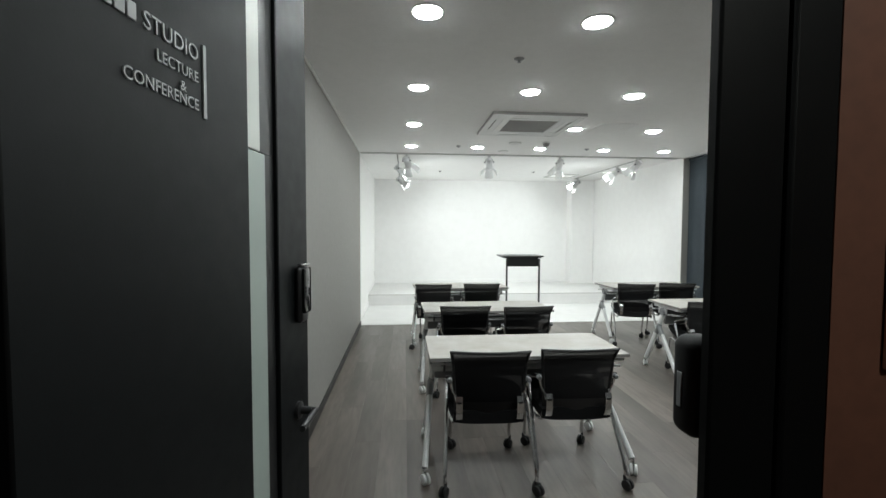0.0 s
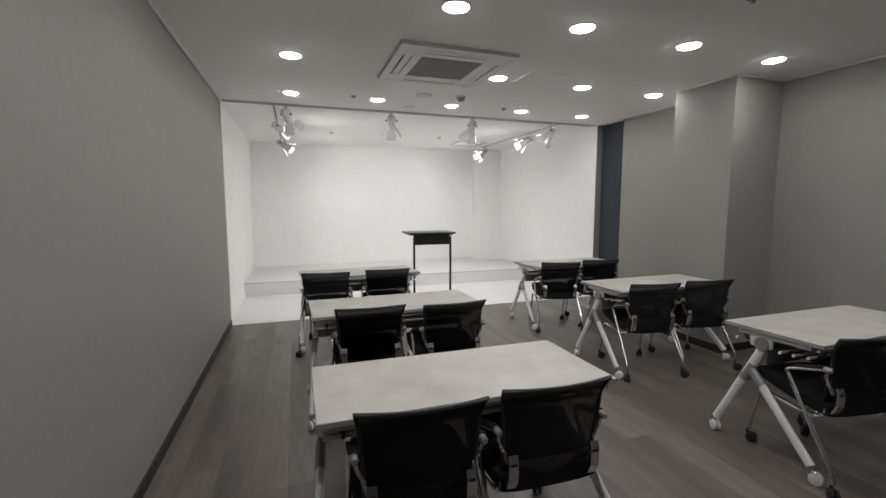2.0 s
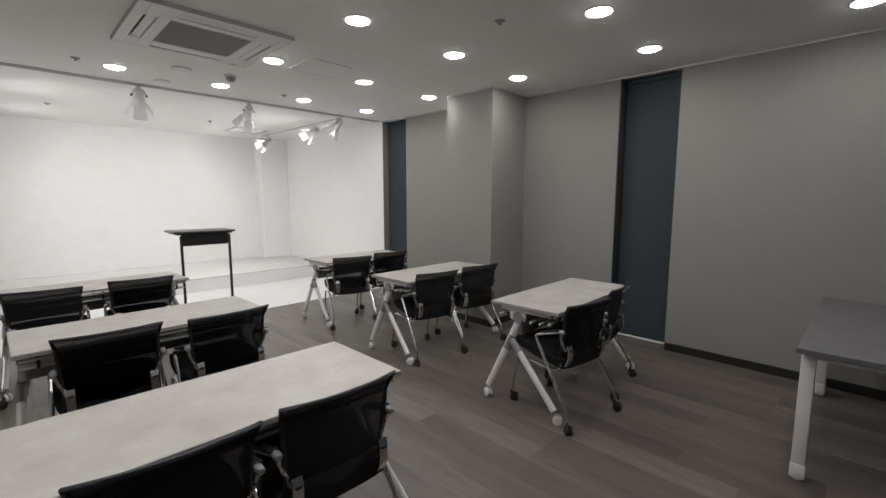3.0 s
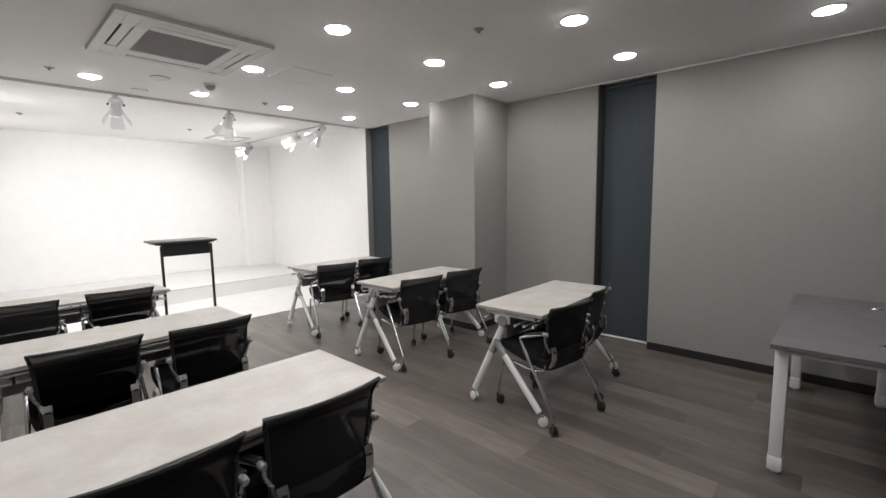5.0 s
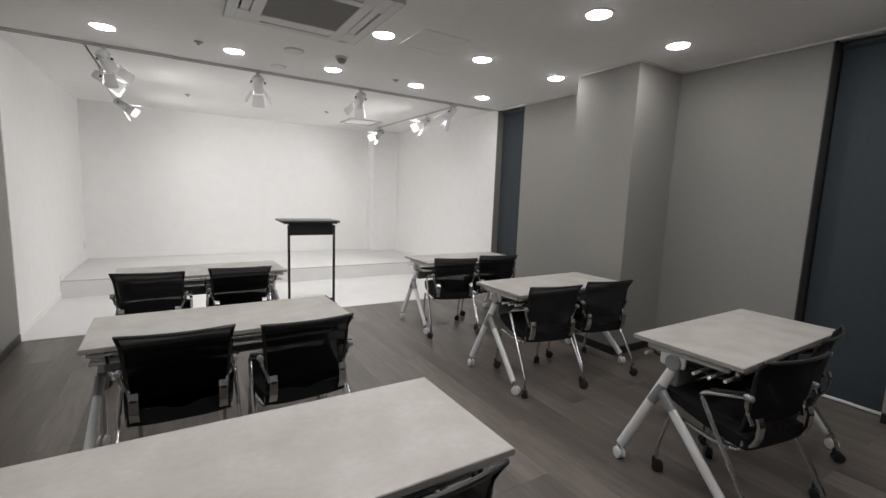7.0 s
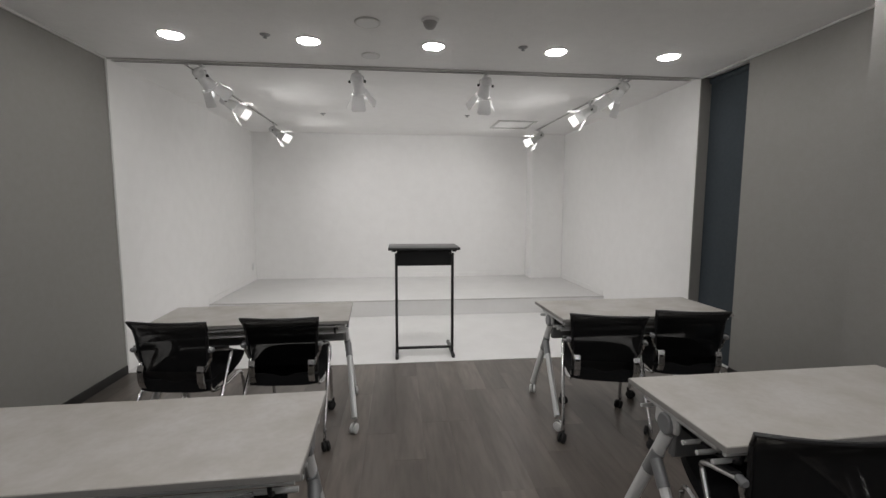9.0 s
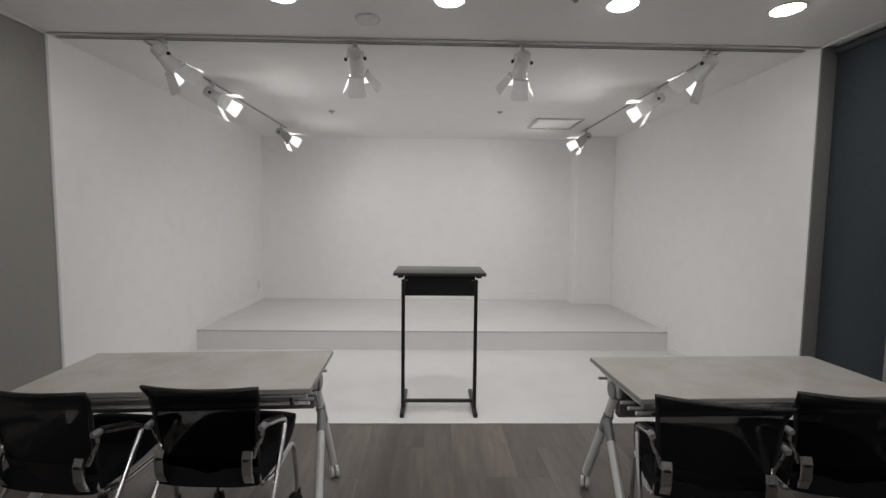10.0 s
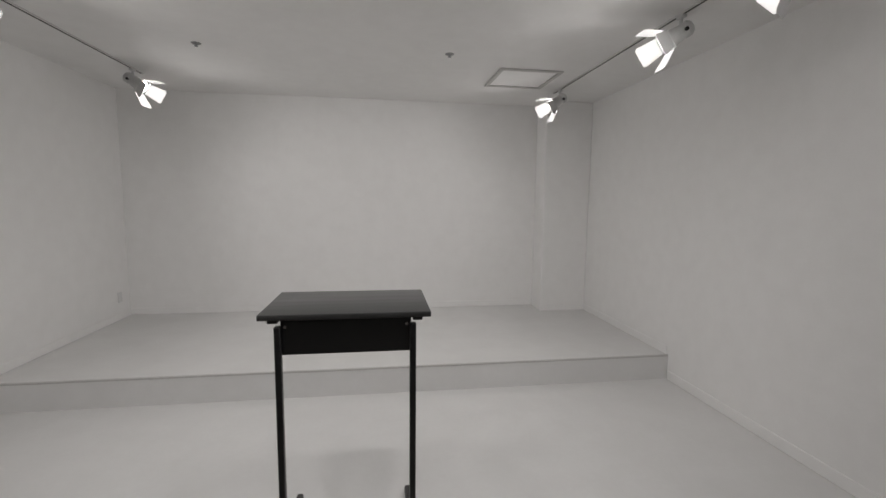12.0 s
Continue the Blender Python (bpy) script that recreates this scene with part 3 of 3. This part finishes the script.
def spotlight(x, y, target):
    t = thing("spotlight", pose(x, y, CEIL - 0.010), "white track spotlight with four open barn doors, lit", "spotlight", "stage spotlights")
    part("track_adapter", bx(-0.016, 0.016, -0.03, 0.03, -0.018, 0.002, bevel=0.004, seg=2), M_SPOT, t)
    part("stem", tube(bmesh.new(), [(0, 0, -0.018), (0, 0, -0.05)], 0.010, 10), M_SPOT, t)
    eye = Vector((x, y, CEIL - 0.010))
    pivot = Vector((0, 0, -0.10))
    aim = look(eye + pivot, target)
    rot = aim.to_3x3().to_4x4()
    m = Matrix.Translation(pivot) @ rot
    yk = bmesh.new()
    side = rot.to_3x3() @ Vector((1, 0, 0))
    tube(yk, rounded([pivot + side * 0.056, pivot + side * 0.056 + Vector((0, 0, 0.048)), pivot - side * 0.056 + Vector((0, 0, 0.048)), pivot - side * 0.056], 0.015), 0.006, 8)
    part("yoke", yk, M_SPOT, t)
    body = bmesh.new()
    lathe(body, [(0.03, 0.072), (0.041, 0.066), (0.045, 0.056), (0.045, 0.02), (0.042, 0.015), (0.042, 0.0), (0.046, -0.005), (0.052, -0.05), (0.058, -0.085), (0.058, -0.097)], m, 24)
    part("body", body, M_SPOT, t)
    part("lens", lathe(bmesh.new(), [(0.02, -0.1005), (0.05, -0.0985), (0.052, -0.0972)], m, 24), M_SPOTLENS, t, "glowing lens")
    ring = bmesh.new()
    for k in range(4):
        r = m @ pose(0, 0, 0, 0, 0, 90 * k)
        box(ring, -0.06, 0.06, 0.054, 0.06, -0.108, -0.094, 0.001, 1, r)
    part("door_ring", ring, M_SPOT, t)
    for k, opening in enumerate((31, 31, 31, 31)):
        hinge = m @ pose(0, 0, 0, 0, 0, 90 * k) @ Matrix.Translation((0, 0.062, -0.108)) @ pose(0, 0, 0, opening, 0, 0)
        bm = bmesh.new()
        w0, w1, h = (0.052, 0.066, 0.128)
        cs = [(-w0, 0), (w0, 0), (w1, -h + 0.014), (w1 - 0.014, -h), (-w1 + 0.014, -h), (-w1, -h + 0.014)]
        f1 = [bm.verts.new((a, 0.0, b)) for a, b in cs]
        f2 = [bm.verts.new((a, 0.002, b)) for a, b in cs]
        bm.faces.new(f1)
        bm.faces.new(f2[::-1])
        for q in range(6):
            bm.faces.new((f1[q], f1[(q + 1) % 6], f2[(q + 1) % 6], f2[q]))
        bmesh.ops.transform(bm, matrix=hinge, verts=bm.verts)
        part("barn_door", bm, M_SPOT, t)
    for sx in (-1, 1):
        part("yoke_knob", lathe(bmesh.new(), [(0.009, 0), (0.012, 0.004), (0.012, 0.014), (0.008, 0.017)], Matrix.Translation(pivot + side * 0.06 * sx) @ rot @ pose(0, 0, 0, 0, 90 * sx, 0), 12), M_DARK, t, "dark tilt knob")
    fins = bmesh.new()
    for z in (0.026, 0.038, 0.05):
        lathe(fins, [(0.0455, z), (0.048, z + 0.001), (0.048, z + 0.005), (0.0455, z + 0.006)], m, 24)
    part("cooling_fins", fins, M_SPOT, t)
    lamp = bpy.data.lights.new("spot_lamp", "SPOT")
    lamp.energy, lamp.spot_size, lamp.spot_blend, lamp.shadow_soft_size = SPOT_WATTS, radians(155), 1.0, 0.08
    lamp.color = (1.0, 0.985, 0.975)
    lo = new("spot_lamp", lamp)
    lo.matrix_basis = Matrix.Translation(eye) @ m @ Matrix.Translation((0, 0, -0.112))


for x, y, target in ((0.185, 6.69, (0.88, 7.75, 1.4)), (1.475, 6.69, (1.66, 7.8, 1.15)), (2.617, 6.69, (2.44, 7.8, 1.15)), (3.905, 6.69, (3.22, 7.75, 1.4)),
                     (0.045, 7.62, (1.5, 7.75, 1.6)), (4.01, 7.58, (2.55, 7.75, 1.6)), (0.045, 9.37, (1.5, 9.1, 1.55)), (4.01, 9.37, (2.55, 9.1, 1.55))):
    spotlight(x, y, target)


# ---- caster shared by tables and chairs ----
def caster(bm_fork, bm_wheel, x, y, r, twist):
    m = Matrix.Translation((x, y, 0)) @ pose(0, 0, 0, 0, 0, twist)
    for s in (-1, 1):
        lathe(bm_wheel, [(r * 0.75, -0.009), (r, -0.006), (r, 0.006), (r * 0.75, 0.009)], m @ Matrix.Translation((s * 0.013, -0.01, r)) @ pose(0, 0, 0, 0, 90, 0), 14)
    box(bm_fork, -0.006, 0.006, -0.016, 0.012, r * 0.7, r * 2.15, 0.003, 1, m)
    tube(bm_fork, [m @ Vector((0, 0.012, r * 1.6)), m @ Vector((0, 0.012, r * 2.7))], 0.008, 8)


# ---- folding tables ----
def table_built():
    t = thing("training_table", pose(0, 0, 0), "folding training table with pale concrete-look top on silver Y-legs", "table", "training tables")
    L, D = 0.605, 0.265
    part("tabletop", bx(-L, L, -D, D, 0.708, 0.73, bevel=0.002), M_TOP, t, "pale mottled laminate top")
    eb = bmesh.new()
    for q in ((-L - 0.0015, L + 0.0015, -D - 0.0015, -D), (-L - 0.0015, L + 0.0015, D, D + 0.0015), (-L - 0.0015, -L, -D, D), (L, L + 0.0015, -D, D)):
        box(eb, *q, 0.7085, 0.7275)
    part("edge_band", eb, M_TOPEDGE, t, smooth=False)
    for s in (-1, 1):
        x = s * (L - 0.012)
        leg = bmesh.new()
        tube(leg, [(x + s * 0.008, 0.282, 0.085), (x - s * 0.03, 0.06, 0.60)], 0.0255, 12, 0.72)
        part("leg", leg, M_LEG, t)
        leg = bmesh.new()
        tube(leg, [(x + s * 0.038, -0.272, 0.085), (x - s * 0.016, 0.095, 0.46)], 0.0255, 12, 0.72)
        part("leg", leg, M_LEG, t)
        j = bmesh.new()
        tube(j, [(x - s * 0.018, 0.148, 0.395), (x - s * 0.025, 0.10, 0.50)], 0.028, 12, 0.8)
        tube(j, [(x - s * 0.006, 0.03, 0.392), (x - s * 0.016, 0.10, 0.465)], 0.028, 12, 0.8)
        part("leg_joint", j, M_JOINT, t)
        b = bmesh.new()
        box(b, x - s * 0.03 - 0.016, x - s * 0.03 + 0.016, -0.20, 0.20, 0.672, 0.707, 0.006, 1)
        box(b, x - s * 0.03 - 0.013, x - s * 0.03 + 0.013, 0.0, 0.13, 0.61, 0.68, 0.014, 2)
        part("bracket", b, M_LEG, t)
        hub = lathe(bmesh.new(), [(0.036, -0.024), (0.042, -0.018), (0.042, 0.018), (0.036, 0.024)], Matrix.Translation((x - s * 0.03, 0.055, 0.635)) @ pose(0, 0, 0, 0, 90, 0), 18)
        part("tilt_hub", hub, M_JOINT, t, "grey round tilt joint")
        for y, splay, tw in ((0.295, 0.008, 20 * s), (-0.288, 0.040, -25 * s)):
            fk, wh = bmesh.new(), bmesh.new()
            caster(fk, wh, x + s * splay, y, 0.031, tw)
            cs = part("caster", fk, M_CHROME, t)
            part("wheel", wh, M_LEG, cs, "pale grey wheel")
    part("crossbeam", bx(-L + 0.05, L - 0.05, 0.035, 0.07, 0.505, 0.63, bevel=0.008), M_JOINT, t, "grey steel crossbeam")
    for y, z in ((-0.235, 0.688), (-0.19, 0.635), (-0.12, 0.625), (-0.05, 0.62), (0.20, 0.64)):
        part("shelf_rod", tube(bmesh.new(), [(-L + 0.02, y, z), (L - 0.02, y, z)], 0.0085, 8), M_LEG, t)
    for x in (-L + 0.09, -0.02, L - 0.09):
        arm = tube(bmesh.new(), rounded([(x, -0.235, 0.70), (x, -0.225, 0.64), (x, -0.12, 0.615), (x, 0.20, 0.63), (x, 0.215, 0.70)], 0.03), 0.007, 8)
        part("shelf_hook", arm, M_BLACK, t, "black shelf hook")
    return t


table = table_built()
TABLES = [(0.905, 2.703, 0.0), (3.40, 2.70, 1.0), (0.935, 4.118, 1.5), (3.395, 4.15, 1.5), (0.885, 5.675, 3.0), (3.465, 5.62, 1.5)]
table.matrix_basis = pose(TABLES[0][0], TABLES[0][1], 0, 0, 0, TABLES[0][2])
for x, y, a in TABLES[1:]:
    copy_thing(table, pose(x, y, 0, 0, 0, a))


# ---- mesh-backed nesting chairs ----
def chair_built():
    t = thing("nesting_chair", pose(0, 0, 0), "black mesh-backed nesting chair with silver tube frame on casters", "chair", "chairs at the training tables")
    # back: a curved sheet, wider at the top, leaning rearwards
    bm = bmesh.new()
    nu, nv = 12, 8
    def back_point(u, v, off=0.0):
        flare = max(0.0, (v - 0.75) / 0.25) ** 2
        half = 0.188 + 0.026 * v + 0.010 * flare
        z = 0.43 + 0.362 * v
        y = 0.095 - 0.05 * max(v, 0) - 0.012 * math.sin(v * math.pi) + 0.035 * u * u - 0.034 * flare - 0.035
        return Vector((half * u, y - off, z - 0.012 * u * u * (1 - v)))
    grid = [[bm.verts.new(back_point(-1 + 2 * i / nu, j / nv)) for i in range(nu + 1)] for j in range(nv + 1)]
    for j in range(nv):
        for i in range(nu):
            bm.faces.new((grid[j][i], grid[j][i + 1], grid[j + 1][i + 1], grid[j + 1][i]))
    bmesh.ops.solidify(bm, geom=bm.faces[:], thickness=0.004)
    back = part("backrest", bm, M_MESH, t, "black woven mesh")
    rim = bmesh.new()
    loop = [back_point(-1, k / 8) for k in range(9)] + [back_point(-1 + 2 * k / 10, 1) for k in range(1, 11)] + [back_point(1, 1 - k / 8) for k in range(1, 9)]
    tube(rim, loop, 0.0085, 8)
    part("back_frame", rim, M_BLACK, back, "black plastic rim")
    low = bmesh.new()
    g0 = [[low.verts.new(back_point(-1 + 2 * i / nu, -0.12 + 0.30 * j / 3 - (0.05 * (1 - (-1 + 2 * i / nu) ** 2) if j == 0 else 0), 0.006)) for i in range(nu + 1)] for j in range(4)]
    for j in range(3):
        for i in range(nu):
            low.faces.new((g0[j][i], g0[j][i + 1], g0[j + 1][i + 1], g0[j + 1][i]))
    bmesh.ops.solidify(low, geom=low.faces[:], thickness=0.012)
    part("back_panel", low, M_BLACK, back, "solid black plastic lower panel")
    # seat: padded, with a rolled front
    st = bmesh.new()
    n, q = 8, 8
    def seat_point(i, j, top):
        u, v = -1 + 2 * i / n, j / q
        half = 0.232 - 0.03 * (2 * v - 1) ** 2
        z = 0.44 if top else 0.362
        z += 0.075 * v - (0.03 if top else 0.0) * max(0, v - 0.8) / 0.2
        z += -0.012 * (u ** 4) if top else 0.012 * (u ** 4)
        return Vector((half * u, 0.055 + 0.43 * v, z))
    for top in (True, False):
        gg = [[st.verts.new(seat_point(i, j, top)) for i in range(n + 1)] for j in range(q + 1)]
        for j in range(q):
            for i in range(n):
                st.faces.new((gg[j][i], gg[j][i + 1], gg[j + 1][i + 1], gg[j + 1][i]))
        if top:
            upper = gg
    edge = lambda g: g[0] + [r[-1] for r in g[1:]] + g[-1][-2::-1] + [r[0] for r in g[-2:0:-1]]
    ea, eb2 = edge(upper), edge(gg)
    for k in range(len(ea)):
        st.faces.new((ea[k], ea[(k + 1) % len(ea)], eb2[(k + 1) % len(ea)], eb2[k]))
    part("seat", st, M_FABRIC, t, "black fabric padded seat")
    for s in (-1, 1):
        fr = bmesh.new()
        tube(fr, rounded([(s * 0.258, -0.045, 0.075), (s * 0.254, -0.032, 0.13), (s * 0.236, 0.262, 0.552), (s * 0.232, 0.215, 0.572), (s * 0.224, 0.06, 0.62)], 0.04), 0.0105, 8)
        part("rear_leg", fr, M_CHROME, t, "silver tube leg curving into the arm")
        fl = bmesh.new()
        tube(fl, rounded([(s * 0.195, 0.07, 0.42), (s * 0.20, 0.075, 0.36), (s * 0.215, 0.17, 0.35), (s * 0.205, 0.43, 0.36), (s * 0.20, 0.49, 0.14), (s * 0.2, 0.49, 0.075)], 0.05), 0.0105, 8)
        part("front_leg", fl, M_CHROME, t)
        ap = bx(-0.018, 0.018, -0.075, 0.075, 0.009, 0.021, bevel=0.005, seg=2, m=pose(s * 0.229, 0.14, 0.595, -17))
        part("armrest", ap, M_BLACK, t)
        tip = lathe(bmesh.new(), [(0.010, -0.02), (0.0145, -0.012), (0.0145, 0.012), (0.010, 0.02)], Matrix.Translation((s * 0.226, 0.052, 0.621)) @ pose(0, 0, 0, 90, 0, 0), 12)
        part("arm_joint", tip, M_JOINT, t)
        sw = tube(bmesh.new(), rounded([(s * 0.224, 0.055, 0.62), (s * 0.216, 0.066, 0.57), (s * 0.194, 0.066, 0.53), (s * 0.184, 0.05, 0.49)], 0.03), 0.009, 8)
        part("arm_support", sw, M_CHROME, t)
        bk = bmesh.new()
        pts = [(0.012, 0.53), (0.0, 0.50), (0.002, 0.44), (0.02, 0.40), (0.055, 0.374), (0.15, 0.356)]
        for (ya, za), (yb, zb) in zip(pts, pts[1:]):
            d = Vector((0, yb - ya, zb - za))
            nn = Vector((0, -d.z, d.y)).normalized() * 0.006
            vs = []
            for xx in (s * 0.155, s * 0.192):
                vs.append([bk.verts.new(Vector((xx, ya, za)) + nn), bk.verts.new(Vector((xx, yb, zb)) + nn), bk.verts.new(Vector((xx, yb, zb)) - nn), bk.verts.new(Vector((xx, ya, za)) - nn)])
            for k in range(4):
                bk.faces.new((vs[0][k], vs[0][(k + 1) % 4], vs[1][(k + 1) % 4], vs[1][k]))
            bk.faces.new(vs[0])
            bk.faces.new(vs[1][::-1])
        for f_v in bk.verts:
            f_v.co.y += 0.02
        brk = part("back_bracket", bk, M_CHROME, t, "silver curved back bracket", smooth=False)
        part("bracket_slot", bx(s * 0.1735 - 0.011, s * 0.1735 + 0.011, 0.0, 0.004, 0.495, 0.506, m=Matrix.Translation((0, 0.0115, 0))), M_BLACK, brk)
        for y, x, tw in ((-0.045, s * 0.258, 30 * s), (0.49, s * 0.2, -40 * s)):
            fk, wh = bmesh.new(), bmesh.new()
            caster(fk, wh, x, y, 0.029, tw)
            cs = part("caster", fk, M_BLACK, t)
            part("wheel", wh, M_RUBBER, cs)
    return t


chair = chair_built()
CHAIRS = [(0.636, 2.315, -3), (1.16, 2.325, -2), (0.695, 3.73, -1), (1.255, 3.675, 3), (0.51, 5.25, -7), (1.12, 5.285, -2),
          (3.08, 5.155, -15), (3.66, 5.20, -11), (3.065, 3.775, -10), (3.645, 3.755, -10), (2.985, 2.29, -9.5), (3.626, 2.361, 8)]
chair.matrix_basis = pose(CHAIRS[0][0], CHAIRS[0][1], 0, 0, 0, CHAIRS[0][2])
for x, y, a in CHAIRS[1:]:
    copy_thing(chair, pose(x, y, 0, 0, 0, a))


# ---- desk against the charcoal wall ----
def desk():
    t = thing("desk", pose(3.84, 0.985, 0), "dark grey office desk with white square legs against the wall", "desk")
    L, D = 0.77, 0.28
    part("desktop", bx(-L, L, -D, D, 0.704, 0.73, bevel=0.002), M_DESK, t)
    rail = bmesh.new()
    box(rail, -L + 0.08, L - 0.08, D - 0.06, D - 0.03, 0.665, 0.703)
    box(rail, -L + 0.08, L - 0.08, -D + 0.03, -D + 0.06, 0.665, 0.703)
    box(rail, -L + 0.03, -L + 0.06, -D + 0.07, D - 0.07, 0.68, 0.703)
    box(rail, L - 0.06, L - 0.03, -D + 0.07, D - 0.07, 0.68, 0.703)
    part("underframe", rail, M_LEG, t)
    for x in (-1, 1):
        for y in (-1, 1):
            cx, cy = (-L + 0.12 if x < 0 else L - 0.05), y * (D - 0.045)
            leg = part("leg", bx(cx - 0.03, cx + 0.03, cy - 0.03, cy + 0.03, 0.09, 0.703, bevel=0.006, seg=2), M_LEG, t)
            part("foot", bx(cx - 0.033, cx + 0.033, cy - 0.033, cy + 0.033, 0.012, 0.0895, bevel=0.006, seg=2), M_WHITE, leg, "white foot sleeve")
            part("glide", lathe(bmesh.new(), [(0.024, 0.0), (0.026, 0.004), (0.024, 0.0118)], Matrix.Translation((cx, cy, 0)), 14), M_WHITE, leg)
    for x in (-0.48, 0.52):
        part("cable_grommet", lathe(bmesh.new(), [(0.018, 0.7302), (0.02, 0.734), (0.033, 0.734), (0.036, 0.7302)], Matrix.Translation((x, -0.16, 0)), 20), M_CHROME, t, "bright round cable grommet")


desk()


# ---- lectern ----
def lectern():
    t = thing("lectern", pose(2.068, 6.80, 0.004), "tall black lectern with wood-grain top on thin steel frame", "lectern")
    part("top", bx(-0.342, 0.342, -0.015, 0.425, 1.026, 1.05, bevel=0.004, seg=2), M_LECTOP, t, "black wood-grain top")
    part("front_panel", bx(-0.262, 0.262, 0.02, 0.035, 0.875, 1.0255, bevel=0.002), M_LECTERN, t)
    tray = bmesh.new()
    box(tray, -0.262, 0.262, 0.035, 0.06, 0.875, 0.879)
    box(tray, -0.262, 0.262, 0.035, 0.06, 1.018, 1.0255)
    part("panel_flange", tray, M_LECTERN, t, smooth=False)
    for s in (-1, 1):
        part("top_bracket", bx(s * 0.288 - 0.02, s * 0.288 + 0.02, 0.0, 0.38, 1.01, 1.0255, bevel=0.003), M_LECTERN, t)
    for s in (-1, 1):
        part("post", bx(s * 0.268 - 0.013, s * 0.268 + 0.013, -0.012, 0.018, 0.03, 1.0, bevel=0.004), M_LECTERN, t)
        part("foot", bx(s * 0.268 - 0.016, s * 0.268 + 0.016, -0.11, 0.36, 0.0, 0.035, bevel=0.008, seg=2), M_LECTERN, t)
        part("screw", lathe(bmesh.new(), [(0.008, 0), (0.007, 0.004)], Matrix.Translation((s * 0.243, 0.0195, 0.992)) @ pose(0, 0, 0, 90, 0, 0), 10), M_CHROME, t, "bright screw head")
    part("stretcher", bx(-0.255, 0.255, 0.06, 0.085, 0.042, 0.066, bevel=0.003), M_LECTERN, t)
    for s in (-1, 1):
        part("stretcher_bracket", bx(s * 0.268 - 0.013, s * 0.268 + 0.013, 0.055, 0.09, 0.034, 0.07, bevel=0.003), M_LECTERN, t)


lectern()

outlet = tagged(part("wall_socket", bx(0.0, 0.008, -0.035, 0.035, -0.055, 0.055, bevel=0.003), M_WHITE, None), "small white wall socket low on the stage wall", "socket")
outlet.matrix_basis = pose(ST_L, 10.0, 0.45)

# ---- unseen corridor lamp, added to light the brown wall ----
cl = thing("corridor_light", pose(0.9, -0.35, 2.5), "unseen round corridor ceiling light, added to brighten the brown wall", "downlight")
part("diffuser", lathe(bmesh.new(), [(0.05, -0.006), (0.09, -0.002), (0.09, 0)], None, 24), M_CORRFILL, cl)

# ---- floor of vinyl planks ----
floor = structure("floor", bx(LEFT - 0.15, RIGHT + 0.25, 0.5, EDGE, -0.1, -0.004), M_SUB, "grey-brown oak vinyl plank floor", "floor")
PW, PL = 0.18, 1.22
plank_meshes = {}
rng = random.Random(4)
x = LEFT - 0.03
while x < RIGHT + 0.12:
    y = 0.5 - rng.choice((0.0, 0.3, 0.62, 0.9, 1.1))
    while y < EDGE:
        y0, y1 = max(y, 0.5), min(y + PL, EDGE)
        if y1 - y0 > 0.02:
            key = round(y1 - y0, 3)
            if key not in plank_meshes:
                plank_meshes[key] = finish("plank", bx(0.0002, PW - 0.0002, 0.0002, key - 0.0002, -0.004, 0.0, bevel=0.0004), M_PLANK)
            pk = new("plank", plank_meshes[key])
            pk.parent = floor
            pk.location = (x, y0, 0)
        y += PL
    x += PW
